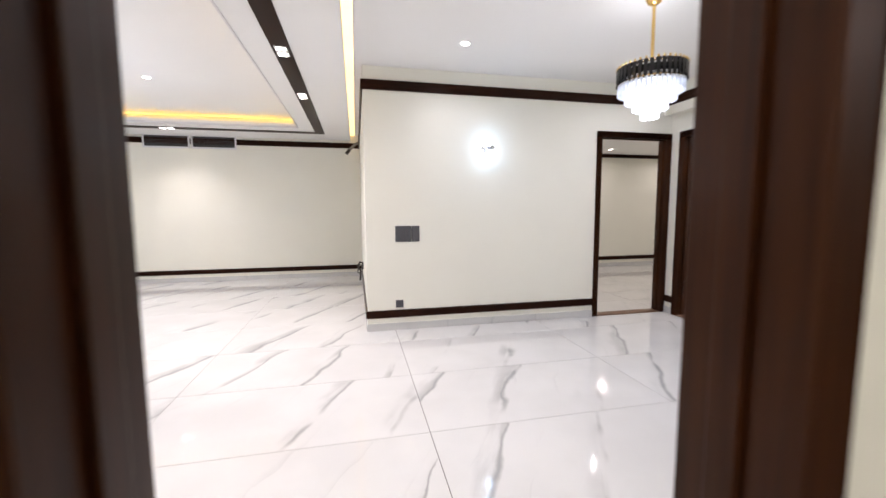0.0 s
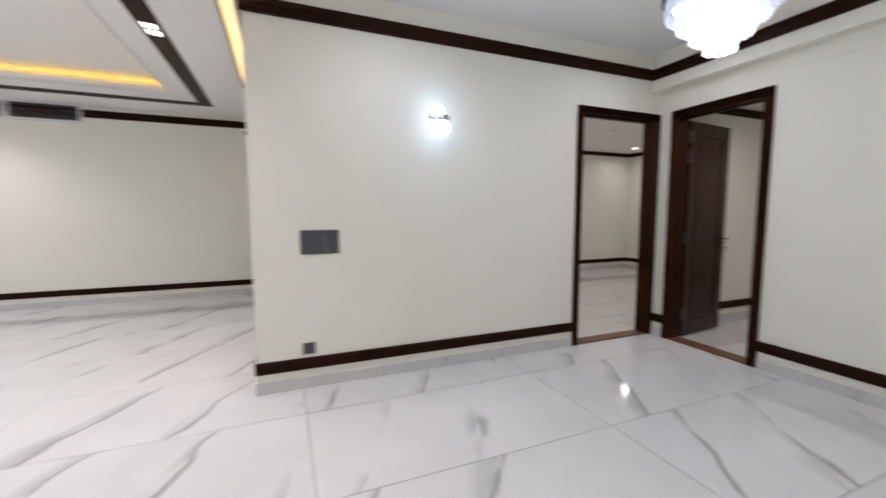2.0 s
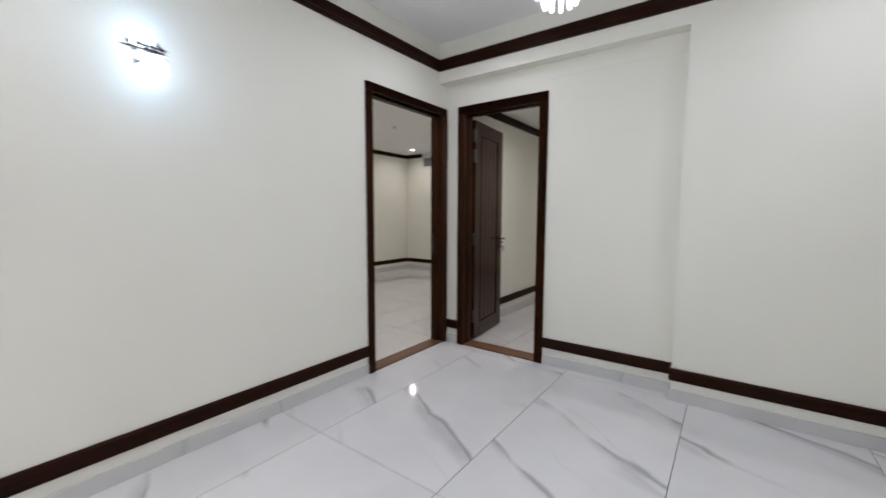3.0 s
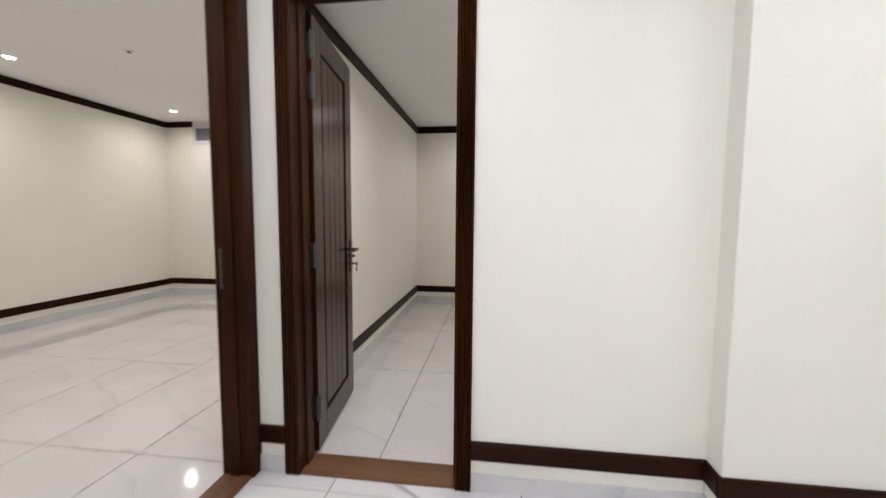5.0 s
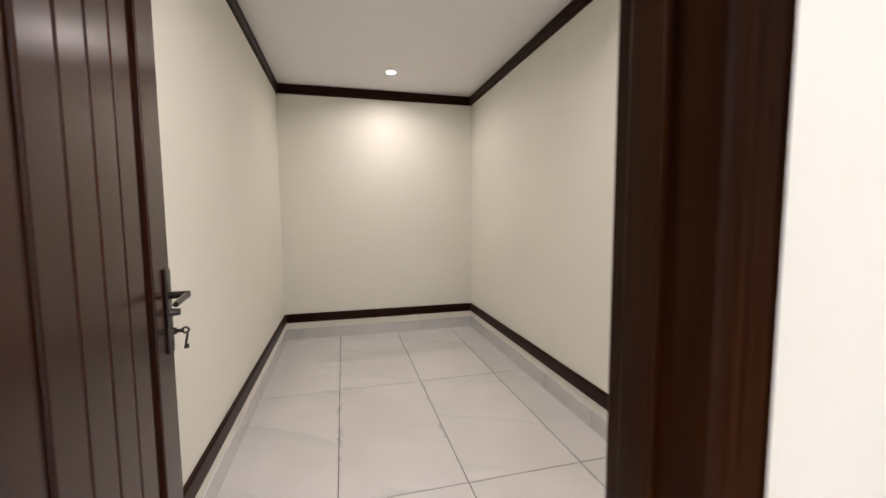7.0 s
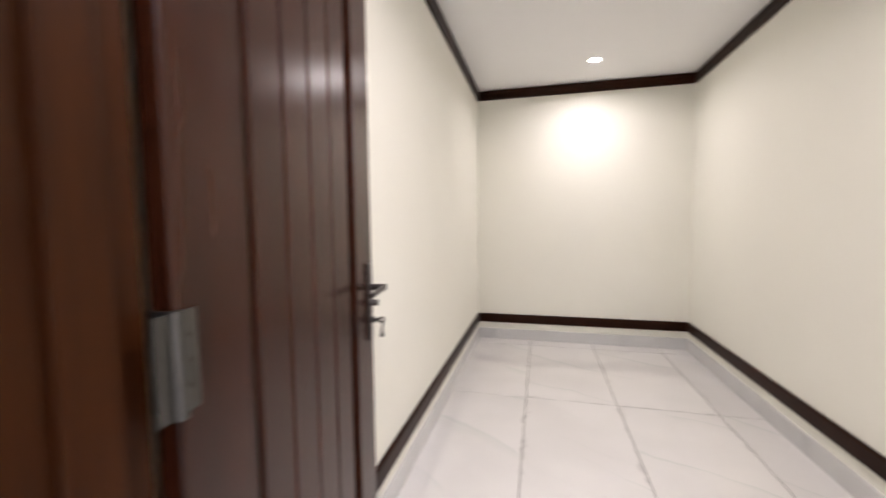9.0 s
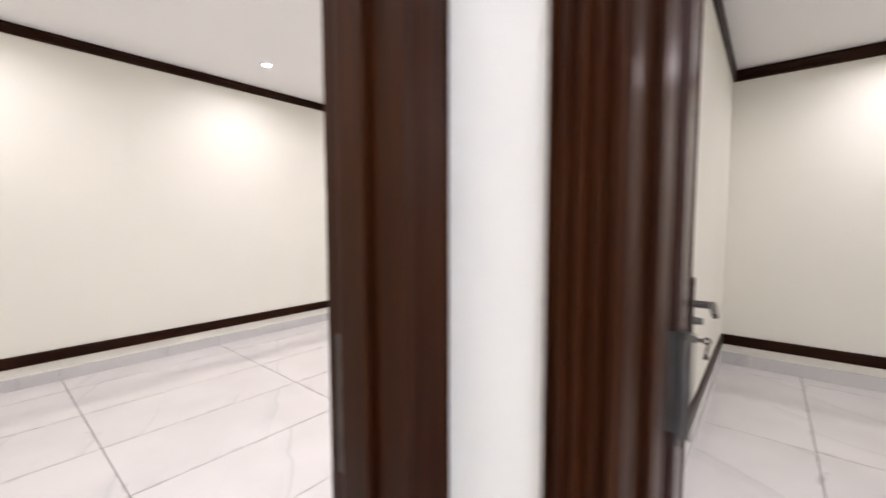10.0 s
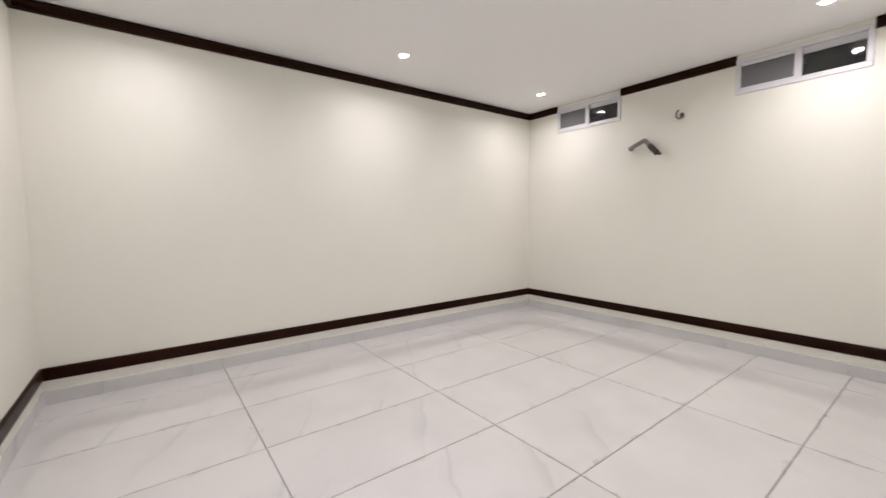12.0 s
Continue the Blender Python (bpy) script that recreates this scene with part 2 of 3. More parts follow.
NIGHT = paint("night_wall", (0.03, 0.03, 0.033), 0.9)


# ---- mesh helpers ----
def add_box(bm, x0, x1, y0, y1, z0, z1, bevel=0.0):
    r = bmesh.ops.create_cube(bm, size=1.0)
    for v in r["verts"]:
        v.co = Vector(((x0 + x1) / 2 + v.co.x * (x1 - x0), (y0 + y1) / 2 + v.co.y * (y1 - y0), (z0 + z1) / 2 + v.co.z * (z1 - z0)))
    if bevel:
        edges = list({e for v in r["verts"] for e in v.link_edges})
        bmesh.ops.bevel(bm, geom=edges, offset=bevel, segments=2, affect="EDGES", profile=0.5)


def box(*a):
    bm = bmesh.new()
    add_box(bm, *a)
    return bm


def boxes(*rows):
    bm = bmesh.new()
    for r in rows:
        add_box(bm, *r)
    return bm


def rod(p, q, r0, r1=None, sides=14):
    bm = bmesh.new()
    add_rod(bm, p, q, r0, r1, sides)
    return bm


def add_rod(bm, p, q, r0, r1=None, sides=14):
    p, q = Vector(p), Vector(q)
    m = Matrix.Translation((p + q) / 2) @ (q - p).to_track_quat("Z", "Y").to_matrix().to_4x4()
    bmesh.ops.create_cone(bm, cap_ends=True, segments=sides, radius1=r0, radius2=r0 if r1 is None else r1, depth=(q - p).length, matrix=m)


def lathe(profile, sides=28):
    """Turned shape: (radius, height) pairs from bottom to top."""
    bm = bmesh.new()
    rings = []
    for r, z in profile:
        rings.append([bm.verts.new((r * math.cos(a * math.tau / sides), r * math.sin(a * math.tau / sides), z)) for a in range(sides)])
    for a, b in zip(rings, rings[1:]):
        for i in range(sides):
            bm.faces.new((a[i], a[(i + 1) % sides], b[(i + 1) % sides], b[i]))
    bm.faces.new(rings[-1])
    bm.faces.new(rings[0][::-1])
    return bm


def sweep(profile, p, q, u, v):
    """A moulding: the profile (along u and v) drawn out from p to q."""
    bm = bmesh.new()
    p, q, u, v = Vector(p), Vector(q), Vector(u), Vector(v)
    a = [bm.verts.new(p + u * s + v * t) for s, t in profile]
    b = [bm.verts.new(q + u * s + v * t) for s, t in profile]
    n = len(a)
    for i in range(n):
        bm.faces.new((a[i], a[(i + 1) % n], b[(i + 1) % n], b[i]))
    bm.faces.new(a[::-1])
    bm.faces.new(b)
    bmesh.ops.recalc_face_normals(bm, faces=bm.faces)
    return bm


def mesh_of(name, bm, mat, smooth=False):
    me = bpy.data.meshes.new(name)
    if smooth:
        for f in bm.faces:
            f.smooth = True
    bm.to_mesh(me)
    bm.free()
    me.materials.append(mat)
    if smooth:
        me.set_sharp_from_angle(angle=radians(40))
    return me


def part(name, bm, material, parent, label="", smooth=False):
    ob = new(name, mesh_of(name, bm, material, smooth))
    ob.parent = parent
    if label:
        ob["label"] = label
    return ob


def structure(name, bm, mat, label, category):
    return tagged(new(name, mesh_of(name, bm, mat)), label, category, kind="structure")


def thing(name, m, label, category, group=""):
    ob = tagged(new(name), label, category, group)
    ob.matrix_world = m
    return ob


# ---- plan ----
W1_END = -4.02            # free end of the sconce wall
NORTH, ROOM_N, ROOM_E, ROOM_W, ROOM_S = 4.206, 4.06, 4.0, -1.10, 0.12
STORE_E, STORE_S, STORE_N, STORE_W = 3.925, -2.063, -0.043, 0.14
PIL = -0.118              # proud pier and beam on the east wall
PIL_Y = -2.115
LIV_W, HALL_S = -10.65, -4.0
ENTRY_L, ENTRY_R = -4.40, -3.566
D1_L, D1_R, D2_T, D2_B = -1.105, -0.002, -0.162, -1.087
CAS = 0.070               # casing widths
CAS2 = 0.076
DOOR_H = 2.4
BEAM_Z = 2.628

structure("wall_north", boxes((W1_END, D1_L + CAS, 0, ROOM_S, 0, 3.3), (D1_L + CAS, D1_R - CAS + 0.012, 0, ROOM_S, DOOR_H - CAS, 3.3),
          (D1_R - CAS + 0.012, ROOM_E + 0.2, 0, ROOM_S, 0, 3.3)), WALL, "cream painted plaster wall with a doorway and wall lamp", "wall")
structure("wall_living_side", box(W1_END, W1_END + 0.15, ROOM_S, NORTH, 0, 3.3), WALL, "cream painted side wall of the living area", "wall")
structure("wall_east", boxes((0, STORE_W, D2_T - CAS2 + 0.015, 0, 0, 3.3), (0, STORE_W, D2_B + CAS2 - 0.015, D2_T - CAS2 + 0.015, DOOR_H - CAS2 + 0.015, 3.3),
          (0, STORE_W, HALL_S, D2_B + CAS2 - 0.015, 0, 3.3)), WALL, "cream painted plaster wall with a doorway in a shallow recess", "wall")
structure("wall_pier", boxes((PIL, 0, HALL_S, PIL_Y, 0, 3.0), (PIL, 0, PIL_Y, 0, BEAM_Z, 3.0)), WALL, "cream painted pier and ceiling beam standing proud", "wall")
structure("wall_far", boxes((-8.5, W1_END + 0.15, NORTH, NORTH + 0.3, 0, 3.3), (LIV_W, -8.5, NORTH + 0.06, NORTH + 0.3, 2.38, 3.3),
          (LIV_W, -8.5, NORTH + 0.55, NORTH + 0.7, 0, 3.3), (-8.5, -8.3, NORTH + 0.3, NORTH + 0.7, 0, 3.3)), WALL,
          "cream painted end wall with a shallow alcove", "wall")
structure("wall_west", box(LIV_W - 0.2, LIV_W, HALL_S, NORTH + 0.7, 0, 3.3), WALL, "cream painted wall with a lit wall lamp", "wall")
structure("wall_south", boxes((LIV_W - 0.2, ENTRY_L - 0.018, HALL_S - 0.17, HALL_S, 0, 3.3), (ENTRY_L - 0.018, ENTRY_R + 0.018, HALL_S - 0.17, HALL_S, DOOR_H - 0.03, 3.3),
          (ENTRY_R + 0.018, STORE_W, HALL_S - 0.17, HALL_S, 0, 3.3)), WALL, "cream painted wall with the entry doorway", "wall")
structure("wall_lobby", boxes((-5.7, -5.5, -6.7, HALL_S - 0.17, 0, 3.0), (-2.5, -2.3, -6.7, HALL_S - 0.17, 0, 3.0), (-5.7, -2.3, -6.9, -6.7, 0, 3.0)), WALL,
          "plain cream walls of the lobby", "wall")
structure("wall_room_north", box(W1_END + 0.15, ROOM_E + 0.2, ROOM_N, ROOM_N + 0.2, 0, 3.0), WALL, "cream painted bedroom wall", "wall")
structure("wall_room_west", box(ROOM_W - 0.12, ROOM_W, ROOM_S, ROOM_N, 0, 3.0), WALL, "cream painted bedroom side wall", "wall")
WIN = [(2.703, 3.58), (0.72, 1.593)]
WZ0, WZ1 = 2.407, 2.725
structure("wall_room_east", boxes((ROOM_E, ROOM_E + 0.2, ROOM_S, ROOM_N, 0, WZ0), (ROOM_E, ROOM_E + 0.2, ROOM_S, ROOM_N, WZ1, 3.0),
          (ROOM_E, ROOM_E + 0.2, ROOM_S, WIN[1][0], WZ0, WZ1), (ROOM_E, ROOM_E + 0.2, WIN[1][1], WIN[0][0], WZ0, WZ1),
          (ROOM_E, ROOM_E + 0.2, WIN[0][1], ROOM_N, WZ0, WZ1)), WALL, "cream painted wall with two high windows", "wall")
structure("wall_store_north", box(STORE_W, STORE_E, STORE_N, 0, 0, 3.0), WALL, "cream painted long wall of the small room", "wall")
structure("wall_store_east", box(STORE_E, STORE_E + 0.15, STORE_S - 0.15, 0, 0, 3.0), WALL, "cream painted end wall of the small room", "wall")
structure("wall_store_south", box(STORE_W, STORE_E, STORE_S - 0.15, STORE_S, 0, 3.0), WALL, "cream painted side wall of the small room", "wall")
structure("backdrop", boxes((5.6, 5.7, -1, 6, 0, 4.5), (4.41, 5.6, -1, 6, 1.9, 2.0)), NIGHT, "dark light well outside at night", "backdrop")

# ceilings
structure("ceiling_hall", box(-4.11, 0.2, HALL_S, 0, CEIL_HALL, CEIL_HALL + 0.15), CEIL, "white painted plaster ceiling", "ceiling")
structure("ceiling_lobby", box(-5.7, -2.3, -6.9, HALL_S - 0.17, 2.95, 3.1), CEIL, "white painted lobby ceiling", "ceiling")
structure("ceiling_room", box(ROOM_W, ROOM_E, ROOM_S, ROOM_N, CEIL_ROOM, CEIL_ROOM + 0.15), CEIL, "white painted flat ceiling", "ceiling")
structure("ceiling_store", box(STORE_W, STORE_E, STORE_S, STORE_N, CEIL_STORE, CEIL_STORE + 0.15), CEIL, "white painted flat ceiling", "ceiling")
TX0, TX1, TY0, TY1 = -9.75, -5.08, -2.8, 3.03
SE = -4.20
structure("ceiling_living_border", boxes((TX1, SE, HALL_S, NORTH + 0.06, CEIL_SOFFIT, CEIL_SOFFIT + 0.075), (LIV_W, TX0, HALL_S, NORTH + 0.06, CEIL_SOFFIT, CEIL_SOFFIT + 0.075),
          (TX0, TX1, TY1, NORTH + 0.06, CEIL_SOFFIT, CEIL_SOFFIT + 0.075), (TX0, TX1, HALL_S, TY0, CEIL_SOFFIT, CEIL_SOFFIT + 0.075)), CEIL,
          "white dropped ceiling border round the living area", "ceiling")
CW = 0.34
structure("ceiling_living_tray", boxes((TX0 - CW, TX1 + CW, TY0 - CW, TY1 + CW, CEIL_TRAY, CEIL_TRAY + 0.1),
          (TX1 + CW, TX1 + CW + 0.06, TY0 - CW, TY1 + CW, CEIL_SOFFIT + 0.075, CEIL_TRAY + 0.1), (TX0 - CW - 0.06, TX0 - CW, TY0 - CW, TY1 + CW, CEIL_SOFFIT + 0.075, CEIL_TRAY + 0.1),
          (TX0 - CW, TX1 + CW, TY1 + CW, TY1 + CW + 0.06, CEIL_SOFFIT + 0.075, CEIL_TRAY + 0.1), (TX0 - CW, TX1 + CW, TY0 - CW - 0.06, TY0 - CW, CEIL_SOFFIT + 0.075, CEIL_TRAY + 0.1)), CEIL,
          "white raised tray ceiling", "ceiling")
structure("ceiling_upper", box(LIV_W - 0.2, W1_END, HALL_S, NORTH + 0.7, 3.3, 3.4), CEIL, "white ceiling slab above the false ceiling", "ceiling")
structure("ceiling_step", boxes((SE - 0.012, SE, HALL_S, NORTH, CEIL_SOFFIT - 0.004, CEIL_HALL + 0.14), (SE, -4.02, HALL_S, NORTH, CEIL_HALL + 0.03, CEIL_HALL + 0.15),
          (-4.11, -4.02, 0, NORTH, CEIL_HALL, CEIL_HALL + 0.03)), CEIL,
          "white fascia of the light slot", "ceiling")

# added grey strip: draws the shadow line along the tray edge in colour
SHADOW_LINE = 0.016
structure("trim_tray_shadow_line", boxes((TX0, TX0 + SHADOW_LINE, TY0, TY1, CEIL_SOFFIT - 0.012, CEIL_SOFFIT + 0.02), (TX1 - SHADOW_LINE, TX1, TY0, TY1, CEIL_SOFFIT - 0.012, CEIL_SOFFIT + 0.02),
          (TX0 + SHADOW_LINE, TX1 - SHADOW_LINE, TY0, TY0 + SHADOW_LINE, CEIL_SOFFIT - 0.012, CEIL_SOFFIT + 0.02), (TX0 + SHADOW_LINE, TX1 - SHADOW_LINE, TY1 - SHADOW_LINE, TY1, CEIL_SOFFIT - 0.012, CEIL_SOFFIT + 0.02)), ALU,
          "thin grey strip standing in for the shadow line at the tray ceiling edge", "trim")

# amber light strips in the coves
def light_strip(bm, mat, label):
    tagged(new("amber_strip", mesh_of("amber_strip", bm, mat)), label, "led strip", "cove lights")


zc = CEIL_SOFFIT + 0.075
light_strip(box(TX0, TX1, TY1 + CW - 0.025, TY1 + CW - 0.005, zc, zc + 0.012), LED, "glowing amber light strip on the ceiling ledge")
light_strip(box(TX1 + CW - 0.025, TX1 + CW - 0.005, TY0, TY1, zc, zc + 0.012), LED, "glowing amber light strip on the ceiling ledge")
light_strip(box(TX0, TX1, TY0 - CW + 0.005, TY0 - CW + 0.025, zc, zc + 0.012), LED, "glowing amber light strip on the ceiling ledge")
light_strip(box(TX0 - CW + 0.005, TX0 - CW + 0.025, TY0, TY1, zc, zc + 0.012), LED, "glowing amber light strip on the ceiling ledge")
# glowing fill added for the lit surfaces inside the slot
light_strip(box(SE + 0.002, -4.112, HALL_S + 0.02, NORTH - 0.02, CEIL_HALL + 0.005, CEIL_HALL + 0.03), SLOT_GLOW, "glowing strip standing in for the amber-lit inside of the ceiling slot")

# wooden band in the dropped ceiling
WX0, WX1, WY1 = -4.84, -4.675, 3.53
structure("trim_ceiling_band", boxes((WX0, WX1, HALL_S + 0.5, WY1, CEIL_SOFFIT - 0.008, CEIL_SOFFIT), (-10.4, WX0, WY1 - 0.16, WY1, CEIL_SOFFIT - 0.008, CEIL_SOFFIT)), WOOD_Y,
          "dark walnut band set into the white ceiling", "trim")

# ---- wall trims: a dark picture rail, a dark strip and a tile skirting ----
RAIL = [(0, 0), (0.016, 0), (0.022, 0.008), (0.022, 0.030), (0.018, 0.036), (0.018, 0.075), (0.024, 0.082), (0.024, 0.100), (0.018, 0.108), (0, 0.108)]
STRIP = [(0, 0), (0.014, 0), (0.018, 0.006), (0.018, 0.078), (0.012, 0.089), (0, 0.089)]


def rail(p, q, out, z, profile=RAIL, scale=1.0):
    d = (Vector(q) - Vector(p)).to_2d()
    mat = WOOD_X if abs(d.x) > abs(d.y) else WOOD_Y
    pr = [(a, b * scale) for a, b in profile]
    structure("trim", sweep(pr, (p[0], p[1], z), (q[0], q[1], z), (out[0], out[1], 0), (0, 0, 1)), mat,
              "dark walnut picture rail on the cream wall" if profile is RAIL else "dark walnut strip above the tile skirting", "trim")


def skirting(p, q, out, height=0.085, first=0.0, length=1.2):
    p, q, o = Vector(p), Vector(q), Vector(out)
    d = (q - p).normalized()
    total = (q - p).length
    root = tagged(new("baseboard"), "pale marble tile skirting along the wall foot", "baseboard", kind="structure")
    s = 0.0
    e = first if first > 0 else length
    while s < total - 0.005:
        e = min(e, total)
        a, b = p + d * (s + 0.001), p + d * (e - 0.001)
        c = b + o * 0.012
        part("skirting_tile", box(min(a.x, c.x), max(a.x, c.x), min(a.y, c.y), max(a.y, c.y), 0.0, height, 0.0015), SKIRT, root)
        s, e = e, e + length


def dress(p, q, out, rail_z=None, strip_z=0.152, height=0.085, first=0.0, length=1.2):
    if rail_z is not None:
        rail(p, q, out, rail_z)
    if strip_z is not None:
        rail(p, q, out, strip_z, STRIP)
        skirting(p, q, out, height, first, length)


HZ = 2.742
N, S, E_, W_ = (0, 1), (0, -1), (1, 0), (-1, 0)
rail((W1_END - 0.02, 0), (PIL, 0), S, HZ)
dress((W1_END - 0.012, 0), (D1_L, 0), S, None, first=0.33, length=1.79)
rail((W1_END, 0), (W1_END, NORTH), W_, HZ)
dress((W1_END, 0.0), (W1_END, NORTH), W_, None)
rail((PIL, HALL_S), (PIL, 0), W_, HZ)
dress((0, D2_T), (0, -0.002), W_)
dress((0, PIL_Y), (0, D2_B), W_)
dress((PIL, HALL_S), (PIL, PIL_Y + 0.012), W_)
dress((PIL, PIL_Y), (0, PIL_Y), N)
dress((-8.5, NORTH), (W1_END, NORTH), S, HZ)
rail((LIV_W, NORTH + 0.06), (-8.5, NORTH + 0.06), S, HZ)
dress((LIV_W, NORTH + 0.55), (-8.5, NORTH + 0.55), S)
dress((-8.5, NORTH), (-8.5, NORTH + 0.55), W_)
dress((LIV_W, HALL_S), (LIV_W, NORTH + 0.55), E_, HZ)
dress((LIV_W, HALL_S), (ENTRY_L - 0.1, HALL_S), N, HZ)
dress((ENTRY_R + 0.1, HALL_S), (PIL, HALL_S), N, HZ)
RZ, SZ = 2.677, 2.488
ROOM_STRIP = 0.173
dress((ROOM_W, ROOM_N), (ROOM_E, ROOM_N), S, None, ROOM_STRIP, 0.096, 1.117)
rail((ROOM_W, ROOM_N), (ROOM_E, ROOM_N), S, RZ, scale=0.77)
dress((ROOM_E, ROOM_S), (ROOM_E, ROOM_N), W_, None, ROOM_STRIP, 0.096, 0.62)
for a, b in ((ROOM_S, WIN[1][0]), (WIN[1][1], WIN[0][0]), (WIN[0][1], ROOM_N)):
    rail((ROOM_E, a), (ROOM_E, b), W_, RZ, scale=0.77)
dress((ROOM_W, ROOM_S), (ROOM_W, ROOM_N), E_, None, ROOM_STRIP, 0.096)
rail((ROOM_W, ROOM_S), (ROOM_W, ROOM_N), E_, RZ, scale=0.77)
dress((0.02, ROOM_S), (ROOM_E, ROOM_S), N, None, ROOM_STRIP, 0.096)
rail((ROOM_W, ROOM_S), (ROOM_E, ROOM_S), N, RZ, scale=0.77)
dress((STORE_W, STORE_N), (STORE_E, STORE_N), S, None, 0.18, 0.11, 1.14)
dress((STORE_E, STORE_S), (STORE_E, STORE_N), W_, None, 0.18, 0.11, 0.6)
dress((STORE_W, STORE_S), (STORE_E, STORE_S), N, None, 0.18, 0.11, 1.14)
dress((STORE_W, STORE_S), (STORE_W, D2_B), E_, None, 0.18, 0.11)
rail((STORE_W, STORE_N), (STORE_E, STORE_N), S, SZ, scale=0.84)
rail((STORE_E, STORE_S), (STORE_E, STORE_N), W_, SZ, scale=0.84)
rail((STORE_W, STORE_S), (STORE_E, STORE_S), N, SZ, scale=0.84)
rail((STORE_W, STORE_S), (STORE_W, STORE_N), E_, SZ, scale=0.84)


# ---- door frames ----
def casing_profile(w):
    """Fluted architrave: u across its face from the opening outwards, v out of the wall."""
    pts = [(0, 0), (0, 0.016)]
    for c in (0.14, 0.36, 0.58, 0.80):
        pts += [(w * (c - 0.07), 0.020), (w * c, 0.026), (w * (c + 0.07), 0.020), (w * (c + 0.10), 0.014)]
    return pts + [(w * 0.95, 0.026), (w, 0.022), (w, 0)]


def door_frame(name, label, a, b, axis, face, depth, top, w, out, sill, both=True, jamb=0.03):
    """a, b: outer edges of the casing along the axis; face: the wall's plane; out: which way the casing faces."""
    root = tagged(new(name), label, "door frame", kind="structure")
    back = face - out * depth

    def P(s, t, z):
        return (s, t, z) if axis == "x" else (t, s, z)

    def B(s0, s1, t0, t1, z0, z1, bev=0.003):
        p, q = P(s0, t0, z0), P(s1, t1, z1)
        return box(min(p[0], q[0]), max(p[0], q[0]), min(p[1], q[1]), max(p[1], q[1]), z0, z1, bev)

    lo, hi = min(a, b), max(a, b)
    ia, ib = lo + w, hi - w
    T0, T1 = min(face, back) - 0.004, max(face, back) + 0.004
    mid = (T0 + T1) / 2
    part("jamb", B(ia - jamb, ia, T0, T1, 0, top - w), WOOD_V, root)
    part("jamb", B(ib, ib + jamb, T0, T1, 0, top - w), WOOD_V, root)
    lintel = WOOD_X if axis == "x" else WOOD_Y
    part("head", B(ia - 0.03, ib + 0.03, T0, T1, top - w, top - w + 0.03), lintel, root)
    # door stop on the three sides
    part("stop", B(ia, ia + 0.012, mid - 0.02, mid + 0.035, 0, top - w), WOOD_V, root)
    part("stop", B(ib - 0.012, ib, mid - 0.02, mid + 0.035, 0, top - w), WOOD_V, root)
    part("stop", B(ia, ib, mid - 0.02, mid + 0.035, top - w - 0.012, top - w), lintel, root)
    for f, o in ((face, out), (back, -out)) if both else ((face, out),):
        pr = casing_profile(w)
        part("casing", sweep(pr, P(ia, f, 0), P(ia, f, top - w), P(-1, 0, 0), P(0, o, 0)), WOOD_V, root)
        part("casing", sweep(pr, P(ib, f, 0), P(ib, f, top - w), P(1, 0, 0), P(0, o, 0)), WOOD_V, root)
        part("casing", sweep(pr, P(lo, f, top - w), P(hi, f, top - w), (0, 0, 1), P(0, o, 0)), lintel, root)
    if sill:
        part("threshold", B(ia, ib, T0 - 0.01, T1 + 0.01, 0.0, 0.012), SILL_WOOD if axis == "x" else SILL_WOOD_Y, root, "reddish brown wooden threshold")
    return root


f1 = door_frame("door_1", "dark walnut door frame with fluted casing, open doorway", D1_L, D1_R, "x", 0.0, ROOM_S, DOOR_H, CAS, -1, True)
plate = part("strike_plate", box(D1_R - CAS - 0.003, D1_R - CAS + 0.001, 0.082, 0.115, 0.94, 1.135, 0.001), STEEL, f1, "brushed steel strike plate")
# raised black blocks give the dark of the strike plate openings
for z in (0.97, 1.04, 1.09):
    part("keyhole_dark", box(D1_R - CAS - 0.0045, D1_R - CAS - 0.002, 0.091, 0.106, z, z + 0.025), BLACK, plate)
f2 = door_frame("door_2", "dark walnut door frame with fluted casing", D2_B, D2_T, "y", 0.0, STORE_W, DOOR_H, CAS2, -1, True, False)
f3 = door_frame("door_3", "dark walnut entry door frame", ENTRY_L - 0.065, ENTRY_R + 0.065, "x", HALL_S, 0.17, DOOR_H, 0.065, 1, False, jamb=0.018)


